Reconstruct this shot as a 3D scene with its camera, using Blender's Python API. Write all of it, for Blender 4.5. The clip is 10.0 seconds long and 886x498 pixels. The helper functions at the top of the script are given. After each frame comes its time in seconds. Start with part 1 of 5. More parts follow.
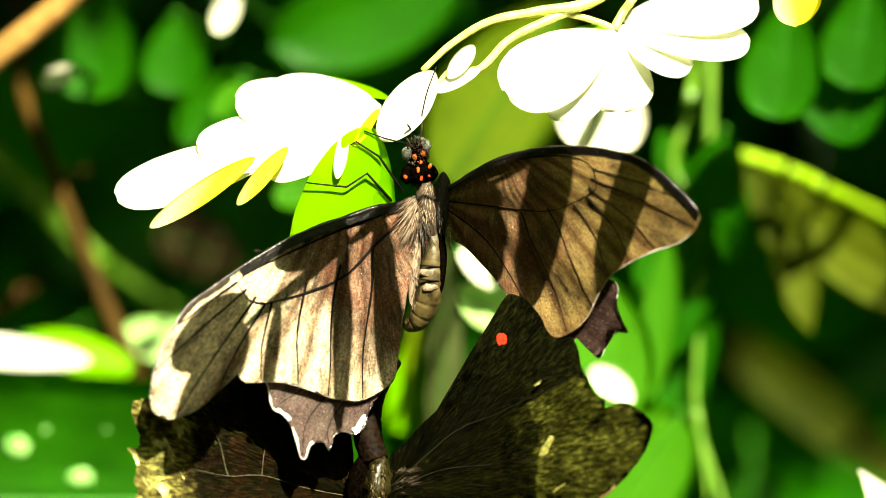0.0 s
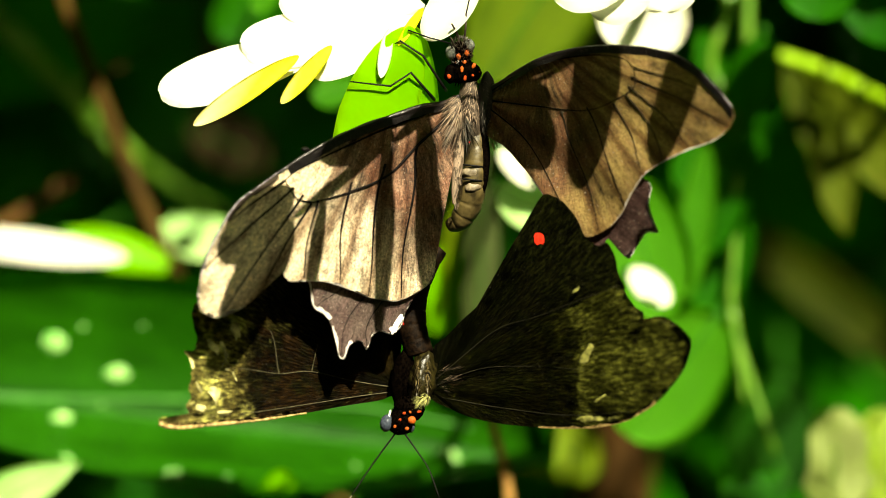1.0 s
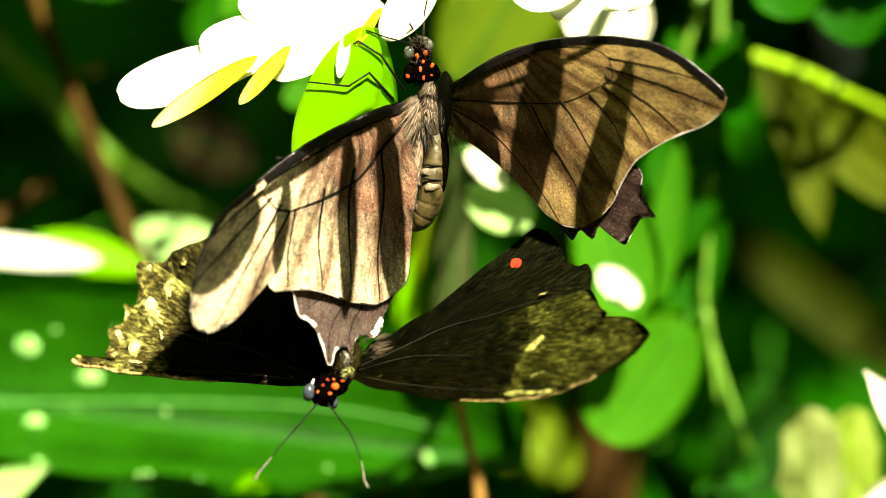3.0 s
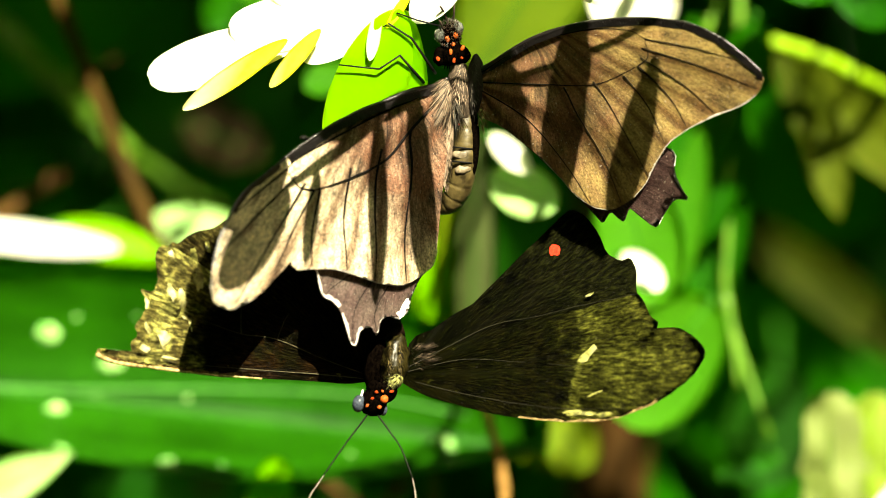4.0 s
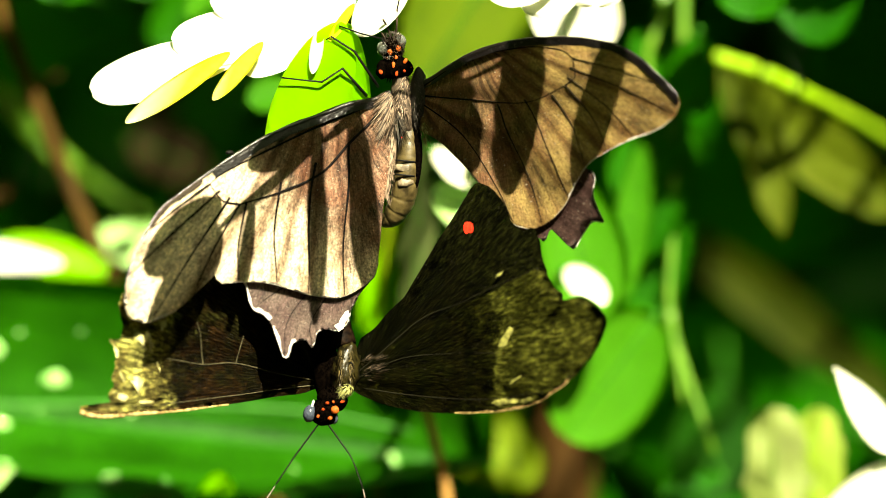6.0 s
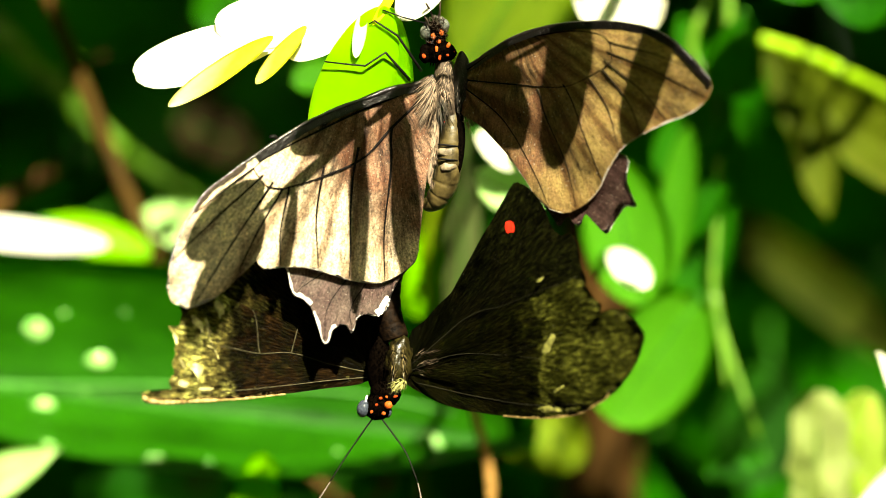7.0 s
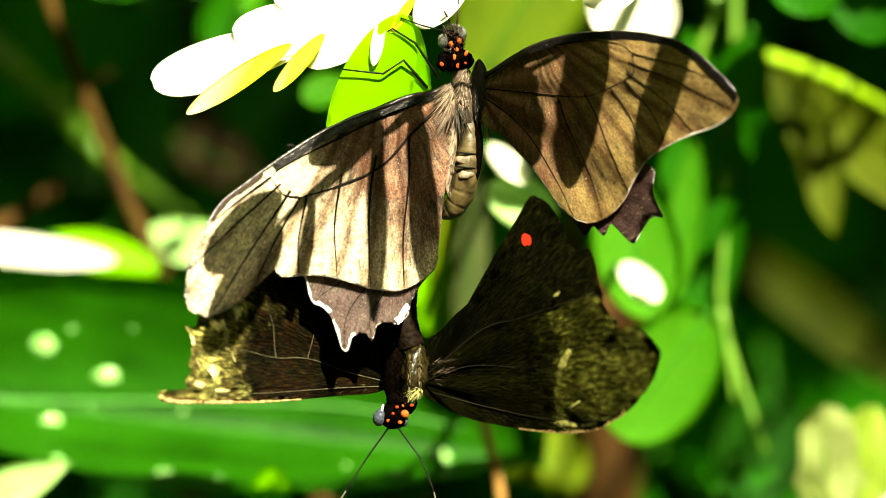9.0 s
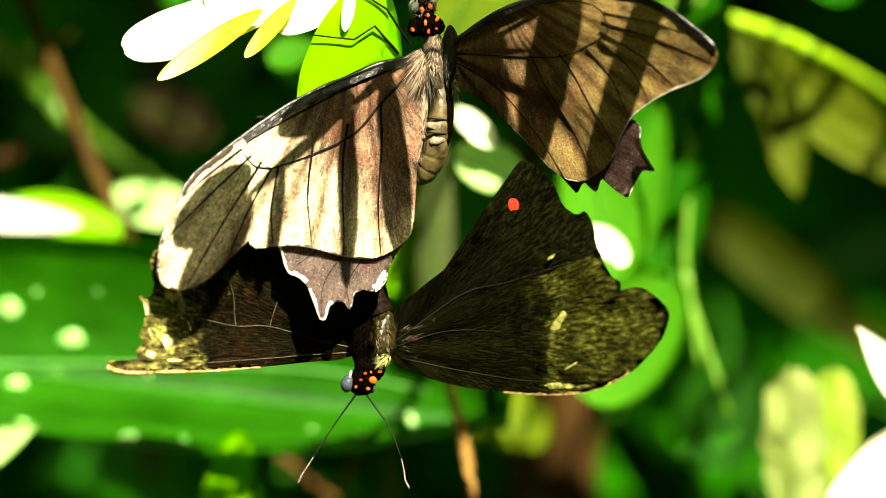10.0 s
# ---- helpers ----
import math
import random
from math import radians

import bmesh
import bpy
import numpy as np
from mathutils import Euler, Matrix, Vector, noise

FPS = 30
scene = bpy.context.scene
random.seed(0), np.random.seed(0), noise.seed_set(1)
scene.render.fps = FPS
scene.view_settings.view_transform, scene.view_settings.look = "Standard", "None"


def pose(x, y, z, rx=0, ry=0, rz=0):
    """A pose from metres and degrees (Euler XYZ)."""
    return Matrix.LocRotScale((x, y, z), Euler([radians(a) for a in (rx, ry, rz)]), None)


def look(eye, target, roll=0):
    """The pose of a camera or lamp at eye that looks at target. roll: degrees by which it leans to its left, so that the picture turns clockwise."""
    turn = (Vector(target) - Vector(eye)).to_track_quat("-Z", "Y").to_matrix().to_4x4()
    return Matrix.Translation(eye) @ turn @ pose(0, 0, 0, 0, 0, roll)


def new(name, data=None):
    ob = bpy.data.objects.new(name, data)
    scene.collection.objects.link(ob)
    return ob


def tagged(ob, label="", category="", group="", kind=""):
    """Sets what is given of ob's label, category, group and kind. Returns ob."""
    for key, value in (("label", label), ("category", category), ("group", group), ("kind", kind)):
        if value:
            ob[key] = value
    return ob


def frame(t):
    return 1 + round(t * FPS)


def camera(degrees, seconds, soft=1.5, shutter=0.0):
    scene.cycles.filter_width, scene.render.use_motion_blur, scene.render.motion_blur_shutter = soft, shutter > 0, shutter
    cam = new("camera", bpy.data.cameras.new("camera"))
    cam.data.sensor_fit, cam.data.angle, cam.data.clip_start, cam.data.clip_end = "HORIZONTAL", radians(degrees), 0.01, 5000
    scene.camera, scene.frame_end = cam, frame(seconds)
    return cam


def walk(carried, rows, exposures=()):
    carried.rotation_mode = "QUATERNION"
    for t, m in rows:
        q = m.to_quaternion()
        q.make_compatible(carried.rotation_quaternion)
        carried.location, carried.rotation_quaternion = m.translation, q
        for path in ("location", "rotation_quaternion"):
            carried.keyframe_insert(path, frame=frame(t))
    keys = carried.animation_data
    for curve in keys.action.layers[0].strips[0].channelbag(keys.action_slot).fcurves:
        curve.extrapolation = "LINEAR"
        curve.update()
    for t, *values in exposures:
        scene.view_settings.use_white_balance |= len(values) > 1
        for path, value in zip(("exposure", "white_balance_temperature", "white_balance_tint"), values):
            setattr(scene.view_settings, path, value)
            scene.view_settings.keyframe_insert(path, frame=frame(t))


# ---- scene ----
# Two swallowtail butterflies hang below a sunlit sprig, in front of a shaded shrub.
# Places are in millimetres from a point 1.1 m above the ground, x right, y away, z up.
from mathutils.bvhtree import BVHTree

HEIGHT = 1.1

cam = camera(10.0, 10.0, soft=0.9)
cam.data.dof.use_dof = True
cam.data.dof.focus_distance = 0.893
cam.data.dof.aperture_fstop = 9.5
# seconds; millimetres to the right and up; degrees of yaw, pitch and lean
PATH = [
    (0, 8.7, 7.2, 0.300, 0.859, 0.210),
    (0.5, 5.4, 9.1, 0.632, 0.532, 0.280),
    (1, 1.7, 7.9, 0.336, -0.325, 0.567),
    (1.5, 6.1, 9.0, 0.201, -0.454, -0.009),
    (2, 8.3, 3.3, 0.424, 0.060, 0.432),
    (2.2, 8.3, 3.3, 0.354, 0.054, 0.432),
    (2.5, 16.8, 2.9, 1.152, 0.077, 0.371),
    (3, 18.0, 5.8, 0.920, -0.190, 0.274),
    (3.2, 21.3, 2.4, 1.123, -0.060, 0.068),
    (4.3, 1.4, 1.3, 0.051, -0.109, 0.186),
    (4.5, 2.7, 1.5, -0.116, -0.091, 0.238),
    (5, 4.6, -0.6, -0.016, -0.012, 0.082),
    (5.2, 4.6, -0.6, -0.073, 0.026, 0.082),
    (6.3, 7.0, -1.8, -0.114, 0.265, 0.084),
    (6.5, 7.0, -1.8, -0.070, 0.252, 0.084),
    (7, 8.7, 1.4, 0.505, -0.136, 0.278),
    (7.5, 0.4, -0.3, 0.019, 0.018, 0.006),
    (8, -1.1, -4.4, 0.005, 0.248, 0.112),
    (8.5, -5.5, 4.5, -0.555, 0.247, -0.129),
    (9, -3.8, -8.5, -0.097, 0.587, 0.254),
    (9.5, -3.5, -6.2, -0.122, -0.051, 0.289),
    (10, -11.6, -4.7, -0.924, -0.042, 0.242),
]
walk(cam, [(t, pose(x / 1000, -0.896, HEIGHT + z / 1000, 90 + pitch, -lean, yaw)) for t, x, z, yaw, pitch, lean in PATH],
     exposures=[(0.0, 2.47, 8000, -3), (0.5, 1.93, 8000, -3), (1.0, 1.92, 8000, -3), (1.5, 2.31, 8000, -3), (2.0, 2.33, 8000, -3), (3.0, 2.31, 8000, -3), (4.5, 2.50, 8000, -3), (9.0, 2.50, 8000, -3), (10.0, 2.62, 8000, -3)])

# ---- light ----
SUN = Vector((0.25, -0.72, 0.647)).normalized()
world = bpy.data.worlds.new("world")
scene.world = world
world.use_nodes = True
wn = world.node_tree.nodes
sky = wn.new("ShaderNodeTexSky")
sky.sky_type, sky.sun_disc = "NISHITA", False
sky.dust_density, sky.ozone_density = 4.0, 0.4
sky.sun_elevation, sky.sun_rotation = math.asin(SUN.z), math.atan2(SUN.x, SUN.y)
wn["Background"].inputs["Strength"].default_value = 0.027
world.node_tree.links.new(sky.outputs[0], wn["Background"].inputs["Color"])
sun = new("sun", bpy.data.lights.new("sun", "SUN"))
sun.data.energy, sun.data.angle, sun.data.color = 5.0, radians(0.42), (1.0, 0.94, 0.84)
sun.matrix_world = look(SUN * 10, (0, 0, 0))


# ---- small helpers ----
def at(p):
    return Vector((p[0] / 1000, p[1] / 1000, HEIGHT + p[2] / 1000))


def mm3(p):
    return Vector((p[0] / 1000, p[1] / 1000, p[2] / 1000))


def part(name, bm, material, parent, label="", smooth=True):
    me = bpy.data.meshes.new(name)
    bmesh.ops.recalc_face_normals(bm, faces=bm.faces[:])
    bm.to_mesh(me)
    bm.free()
    for p in me.polygons:
        p.use_smooth = smooth
    me.materials.append(material)
    ob = new(name, me)
    ob.parent = parent
    return tagged(ob, label)


def thing(name, place, label, category, group="", kind=""):
    ob = new(name)
    ob.empty_display_size = 0.005
    ob.location = place
    return tagged(ob, label, category, group, kind)


def smooth_line(points, steps=6):
    """A Catmull-Rom line through the points."""
    pts = [Vector(p) for p in points]
    if len(pts) < 3:
        return [pts[0].lerp(pts[-1], i / steps) for i in range(steps + 1)]
    ext = [2 * pts[0] - pts[1]] + pts + [2 * pts[-1] - pts[-2]]
    out = []
    for i in range(1, len(ext) - 2):
        a, b, c, d = ext[i - 1:i + 3]
        for k in range(steps):
            t = k / steps
            out.append(0.5 * (2 * b + (c - a) * t + (2 * a - 5 * b + 4 * c - d) * t * t + (3 * b - a - 3 * c + d) * t ** 3))
    return out + [pts[-1]]


def tube(bm, points, r0, r1, sides=8, steps=6, wobble=0.0, knob=0.0):
    """A tapered round bar along the points; knob swells its end."""
    line = smooth_line(points, steps)
    n, rings = len(line), []
    side = Vector((0.31, 0.2, 0.93))
    for i, p in enumerate(line):
        ahead = (line[min(i + 1, n - 1)] - line[max(i - 1, 0)]).normalized()
        u = ahead.cross(side)
        u = (u if u.length > 0.05 else ahead.cross(Vector((1, 0, 0)))).normalized()
        w = ahead.cross(u)
        t = i / (n - 1)
        r = r0 + (r1 - r0) * t
        if knob:
            r += knob * math.exp(-((t - 0.93) / 0.06) ** 2)
        if wobble:
            r *= 1 + wobble * noise.noise(p * 300)
        rings.append([bm.verts.new(p + (u * math.cos(a) + w * math.sin(a)) * r) for a in (2 * math.pi * k / sides for k in range(sides))])
    for a, b in zip(rings, rings[1:]):
        for k in range(sides):
            bm.faces.new((a[k], a[(k + 1) % sides], b[(k + 1) % sides], b[k]))
    bm.faces.new(rings[0][::-1])
    bm.faces.new(rings[-1])
    return bm


def ball(bm, centre, radii, turn=(0, 0, 0), seg=20, rings=12, rough=0.0):
    m = Matrix.Translation(centre) @ pose(0, 0, 0, *turn) @ Matrix.Diagonal((*radii, 1))
    got = bmesh.ops.create_uvsphere(bm, u_segments=seg, v_segments=rings, radius=1.0, matrix=m)
    if rough:
        for v in got["verts"]:
            v.co += (v.co - Vector(centre)).normalized() * rough * noise.noise(v.co * 900)
    return bm


# ---- materials ----
def nodes_of(name):
    m = bpy.data.materials.new(name)
    m.use_nodes = True
    nt = m.node_tree
    return m, nt, nt.nodes["Principled BSDF"], nt.nodes["Material Output"]


def link(nt, a, b):
    nt.links.new(a, b)


def noise_node(nt, scale, detail=3.0, vec=None, rough=0.55):
    n = nt.nodes.new("ShaderNodeTexNoise")
    n.inputs["Scale"].default_value, n.inputs["Detail"].default_value, n.inputs["Roughness"].default_value = scale, detail, rough
    if vec:
        link(nt, vec, n.inputs["Vector"])
    return n.outputs["Fac"]


def ramp(nt, fac, stops):
    n = nt.nodes.new("ShaderNodeValToRGB")
    while len(n.color_ramp.elements) < len(stops):
        n.color_ramp.elements.new(0.5)
    for e, (p, c) in zip(n.color_ramp.elements, stops):
        e.position, e.color = p, (*c, 1.0) if len(c) == 3 else c
    link(nt, fac, n.inputs["Fac"])
    return n.outputs["Color"]


def mix(nt, fac, a, b, mode="MIX"):
    n = nt.nodes.new("ShaderNodeMix")
    n.data_type, n.blend_type = "RGBA", mode
    for sock, val in ((n.inputs[0], fac), (n.inputs[6], a), (n.inputs[7], b)):
        if hasattr(val, "is_output"):
            link(nt, val, sock)
        elif isinstance(val, tuple):
            sock.default_value = (*val, 1.0)
        else:
            sock.default_value = val
    return n.outputs[2]


def calc(nt, op, a, b=None, c=None):
    n = nt.nodes.new("ShaderNodeMath")
    n.operation = op
    for sock, val in zip(n.inputs, (a, b, c)):
        if val is None:
            continue
        if hasattr(val, "is_output"):
            link(nt, val, sock)
        else:
            sock.default_value = val
    return n.outputs[0]


def bump(nt, bsdf, height, strength, distance):
    n = nt.nodes.new("ShaderNodeBump")
    n.inputs["Strength"].default_value, n.inputs["Distance"].default_value = strength, distance
    link(nt, height, n.inputs["Height"])
    link(nt, n.outputs[0], bsdf.inputs["Normal"])


def coords(nt):
    return nt.nodes.new("ShaderNodeTexCoord").outputs["Object"]


def leaf_material(name, dark, light, glow, through_part=0.35, rough=0.42, vein=900.0, fade=None, streaks=0.0):
    """A leaf: waxy skin over a body that lets some light through."""
    m, nt, b, out = nodes_of(name)
    co = coords(nt)
    big, fine = noise_node(nt, 60, 3, co), noise_node(nt, 900, 4, co)
    rnd = nt.nodes.new("ShaderNodeObjectInfo").outputs["Random"]
    f = calc(nt, "ADD", calc(nt, "MULTIPLY", big, 0.7), calc(nt, "MULTIPLY", fine, 0.3))
    f = calc(nt, "ADD", f, calc(nt, "MULTIPLY_ADD", rnd, 0.3, -0.15))
    if streaks:
        stretch = nt.nodes.new("ShaderNodeMapping")
        stretch.inputs["Scale"].default_value = (9.0, 190.0, 40.0)
        link(nt, co, stretch.inputs["Vector"])
        f = calc(nt, "ADD", f, calc(nt, "MULTIPLY_ADD", noise_node(nt, 1.0, 4, stretch.outputs[0], 0.6), streaks, -streaks / 2))
    col = ramp(nt, f, [(0.3, dark), (0.7, light)])
    if fade:
        sep = nt.nodes.new("ShaderNodeSeparateXYZ")
        link(nt, co, sep.inputs[0])
        along = nt.nodes.new("ShaderNodeMapRange")
        along.inputs["From Min"].default_value, along.inputs["From Max"].default_value = fade[0], fade[1]
        link(nt, calc(nt, "ADD", sep.outputs[0], calc(nt, "MULTIPLY", sep.outputs[1], -2.5)), along.inputs["Value"])
        col = mix(nt, along.outputs[0], col, fade[2])
    link(nt, col, b.inputs["Base Color"])
    b.inputs["Roughness"].default_value = rough
    b.inputs["Specular IOR Level"].default_value = 0.14
    wave = nt.nodes.new("ShaderNodeTexWave")
    wave.bands_direction = "X"
    wave.inputs["Scale"].default_value, wave.inputs["Distortion"].default_value = vein / 10, 6.0
    link(nt, co, wave.inputs["Vector"])
    bump(nt, b, calc(nt, "ADD", calc(nt, "MULTIPLY", wave.outputs["Fac"], 0.25), fine), 0.2, 0.0003)
    tr = nt.nodes.new("ShaderNodeBsdfTranslucent")
    tr.inputs["Color"].default_value = (*glow, 1)
    ms = nt.nodes.new("ShaderNodeMixShader")
    ms.inputs[0].default_value = through_part
    link(nt, b.outputs[0], ms.inputs[1])
    link(nt, tr.outputs[0], ms.inputs[2])
    link(nt, ms.outputs[0], out.inputs["Surface"])
    return m


def bark_material(name, dark, light, scale=400.0, rough=0.8):
    m, nt, b, out = nodes_of(name)
    co = coords(nt)
    f = calc(nt, "ADD", calc(nt, "MULTIPLY", noise_node(nt, scale, 5, co), 0.6), calc(nt, "MULTIPLY", noise_node(nt, scale / 8, 2, co), 0.4))
    link(nt, ramp(nt, f, [(0.35, dark), (0.65, light)]), b.inputs["Base Color"])
    b.inputs["Roughness"].default_value, b.inputs["Specular IOR Level"].default_value = rough, 0.12
    bump(nt, b, f, 0.6, 0.0006)
    return m


def wing_material(name, dark, brown, pale, r0, r1, amount, through_part=0.22, seed=0.0, mottle=0.0, gold=(0.3, 0.25, 0.05), speck=0.7, centre=(0.0, 0.0), gloss=0.2, rust=(0.0, 0.0, 0.0), band=None, grit=0.5, lines=(), wrinkle=0.0, rough=0.55):
    """Powdery wing scales: rays from the hinge, a paler outer field, worn specks."""
    m, nt, b, out = nodes_of(name)
    co = coords(nt)
    sep = nt.nodes.new("ShaderNodeSeparateXYZ")
    link(nt, co, sep.inputs[0])
    x, y = sep.outputs[0], sep.outputs[1]
    r = calc(nt, "SQRT", calc(nt, "ADD", calc(nt, "MULTIPLY", x, x), calc(nt, "MULTIPLY", y, y)))
    ang = calc(nt, "ARCTAN2", calc(nt, "SUBTRACT", y, centre[1] / 1000), calc(nt, "SUBTRACT", x, centre[0] / 1000))
    ray = nt.nodes.new("ShaderNodeCombineXYZ")
    link(nt, calc(nt, "MULTIPLY", ang, 9.0), ray.inputs[0])
    link(nt, calc(nt, "MULTIPLY", r, 70.0), ray.inputs[1])
    ray.inputs[2].default_value = seed
    streak = noise_node(nt, 3.2, 3, ray.outputs[0])
    broad = noise_node(nt, 1.1, 1, ray.outputs[0])
    fine = noise_node(nt, 3200, 3, co)
    cloud = noise_node(nt, 160, 4, co)
    grain = calc(nt, "ADD", calc(nt, "ADD", calc(nt, "MULTIPLY", streak, 0.42), calc(nt, "MULTIPLY", broad, 0.25)), calc(nt, "ADD", calc(nt, "MULTIPLY", cloud, 0.2), calc(nt, "MULTIPLY", fine, 0.13)))
    hair = nt.nodes.new("ShaderNodeCombineXYZ")
    link(nt, calc(nt, "MULTIPLY", ang, 46.0), hair.inputs[0])
    link(nt, calc(nt, "MULTIPLY", r, 240.0), hair.inputs[1])
    hair.inputs[2].default_value = seed + 2.0
    comb = noise_node(nt, 3.0, 3, hair.outputs[0], 0.65)
    base = ramp(nt, grain, [(0.38, dark), (0.60, brown)])
    base = mix(nt, ramp(nt, noise_node(nt, 150, 4, co, 0.65), [(0.46, (0, 0, 0)), (0.56, (0.75, 0.75, 0.75))]), base, rust)
    outer = nt.nodes.new("ShaderNodeMapRange")
    outer.interpolation_type = "SMOOTHSTEP"
    outer.inputs["From Min"].default_value, outer.inputs["From Max"].default_value = r0 / 1000, r1 / 1000
    link(nt, calc(nt, "MULTIPLY_ADD", noise_node(nt, 130, 3, co, 0.6), 0.016, calc(nt, "SUBTRACT", r, 0.008)), outer.inputs["Value"])
    field = calc(nt, "MULTIPLY", outer.outputs[0], calc(nt, "MULTIPLY_ADD", grain, 4.2, -1.45))
    field = calc(nt, "MINIMUM", calc(nt, "MAXIMUM", calc(nt, "MULTIPLY", field, amount), 0.0), 1.0)
    col = mix(nt, field, base, pale)
    if mottle:
        spots = calc(nt, "MULTIPLY", outer.outputs[0], ramp(nt, noise_node(nt, 210, 5, co, 0.7), [(0.52, (0, 0, 0)), (0.6, (1, 1, 1))]))
        col = mix(nt, calc(nt, "MULTIPLY", spots, mottle), col, gold)
    if band:
        away = calc(nt, "DIVIDE", calc(nt, "ABSOLUTE", calc(nt, "SUBTRACT", r, band[0] / 1000)), band[1] / 1000)
        near = calc(nt, "MAXIMUM", calc(nt, "SUBTRACT", 1.0, away), 0.0)
        patch = calc(nt, "MULTIPLY_ADD", near, 0.22, noise_node(nt, 260, 5, co, 0.65))
        col = mix(nt, ramp(nt, patch, [(0.66, (0, 0, 0)), (0.74, (band[2],) * 3)]), col, gold)
    for a0 in lines:
        gap = calc(nt, "MULTIPLY", calc(nt, "ABSOLUTE", calc(nt, "SUBTRACT", ang, radians(a0))), 57.3)
        shade = ramp(nt, calc(nt, "DIVIDE", calc(nt, "MULTIPLY_ADD", streak, 1.2, calc(nt, "SUBTRACT", gap, 0.6)), 6.0), [(0.05, (0.42, 0.33, 0.28)), (0.45, (1, 1, 1))])
        col = mix(nt, 0.9, col, shade, "MULTIPLY")
    worn = ramp(nt, comb, [(0.3, (1 - grit,) * 3), (0.5, (1, 1, 1)), (0.72, (1 + grit * 0.9,) * 3)])
    col = mix(nt, 1.0, col, worn, "MULTIPLY")
    salt = ramp(nt, noise_node(nt, 2300, 3, co, 0.7), [(0.36, (1 - grit * 0.8,) * 3), (0.5, (1, 1, 1)), (0.66, (1 + grit * 0.8,) * 3)])
    col = mix(nt, 1.0, col, salt, "MULTIPLY")
    if wrinkle:
        # glints and shade of the wrinkles, multiplied into the wing's colour
        crease_light = ramp(nt, noise_node(nt, 7.0, 4, ray.outputs[0], 0.6), [(0.36, (0.25, 0.25, 0.25)), (0.5, (0.9, 0.9, 0.9)), (0.66, (2.8, 2.8, 2.6))])
        col = mix(nt, 1.0, col, crease_light, "MULTIPLY")
    dust = ramp(nt, noise_node(nt, 2700, 1, co), [(0.725, (0, 0, 0)), (0.75, (1, 1, 1))])
    col = mix(nt, calc(nt, "MULTIPLY", dust, speck), col, (0.55, 0.5, 0.42))
    link(nt, col, b.inputs["Base Color"])
    b.inputs["Roughness"].default_value = rough
    b.inputs["Specular IOR Level"].default_value = gloss
    bump(nt, b, calc(nt, "ADD", calc(nt, "MULTIPLY", streak, 0.5), calc(nt, "ADD", calc(nt, "MULTIPLY", fine, 0.8), calc(nt, "ADD", calc(nt, "MULTIPLY", comb, 0.9), calc(nt, "MULTIPLY", noise_node(nt, 7.0, 4, ray.outputs[0], 0.6), wrinkle)))), 0.6, 0.0003)
    tr = nt.nodes.new("ShaderNodeBsdfTranslucent")
    link(nt, col, tr.inputs["Color"])
    ms = nt.nodes.new("ShaderNodeMixShader")
    ms.inputs[0].default_value = through_part
    link(nt, b.outputs[0], ms.inputs[1])
    link(nt, tr.outputs[0], ms.inputs[2])
    link(nt, ms.outputs[0], out.inputs["Surface"])
    return m


def plain_material(name, dark, light, rough, scale=1500.0, spec=0.5, relief=0.3):
    m, nt, b, out = nodes_of(name)
    f = noise_node(nt, scale, 4, coords(nt))
    link(nt, ramp(nt, f, [(0.35, dark), (0.65, light)]), b.inputs["Base Color"])
    b.inputs["Roughness"].default_value, b.inputs["Specular IOR Level"].default_value = rough, spec
    bump(nt, b, f, relief, 0.0003)
    return m


def fur_material(name, dark, light, rough=0.7):
    m, nt, b, out = nodes_of(name)
    each = nt.nodes.new("ShaderNodeNewGeometry").outputs["Random Per Island"]
    f = calc(nt, "ADD", calc(nt, "MULTIPLY", each, 0.7), calc(nt, "MULTIPLY", noise_node(nt, 1500, 3, coords(nt)), 0.3))
    link(nt, ramp(nt, f, [(0.25, dark), (0.85, light)]), b.inputs["Base Color"])
    b.inputs["Roughness"].default_value, b.inputs["Specular IOR Level"].default_value = rough, 0.25
    return m


# green leaflets; the blown-out sunlight on them is put into a near-white colour
M_SUNLEAF = leaf_material("overlit_leaflet", (0.78, 0.79, 0.66), (0.86, 0.87, 0.77), (0.92, 0.93, 0.72), 0.38, 0.5)
M_LIME = leaf_material("lime_leaf", (0.15, 0.37, 0.006), (0.24, 0.51, 0.012), (0.42, 0.86, 0.015), 0.5, 0.45)
M_GREEN = leaf_material("green_leaf", (0.009, 0.090, 0.0020), (0.021, 0.155, 0.004), (0.045, 0.36, 0.003), 0.35)
M_BROAD = leaf_material("broad_green_leaf", (0.008, 0.062, 0.0018), (0.024, 0.156, 0.006), (0.037, 0.30, 0.003), 0.35, 0.38, streaks=1.1)
M_SOFTOLIVE = leaf_material("streaked_olive_leaf", (0.035, 0.085, 0.002), (0.12, 0.19, 0.008), (0.16, 0.28, 0.006), 0.35, 0.6, streaks=1.4)
M_PALEGREEN = leaf_material("pale_green_leaf", (0.040, 0.18, 0.008), (0.076, 0.27, 0.015), (0.10, 0.45, 0.006), 0.4)
M_DEEP = leaf_material("deep_green_leaf", (0.008, 0.105, 0.002), (0.022, 0.19, 0.005), (0.035, 0.38, 0.003), 0.3)
M_OLIVE = leaf_material("olive_dry_leaf", (0.045, 0.068, 0.003), (0.105, 0.145, 0.008), (0.15, 0.20, 0.006), 0.3, 0.6)
# darkened copy of the green leaf; the background's shade is in its colour
M_SHADEGREEN = leaf_material("shaded_green_leaf", (0.004, 0.040, 0.001), (0.010, 0.075, 0.002), (0.015, 0.14, 0.001), 0.3, 0.6)
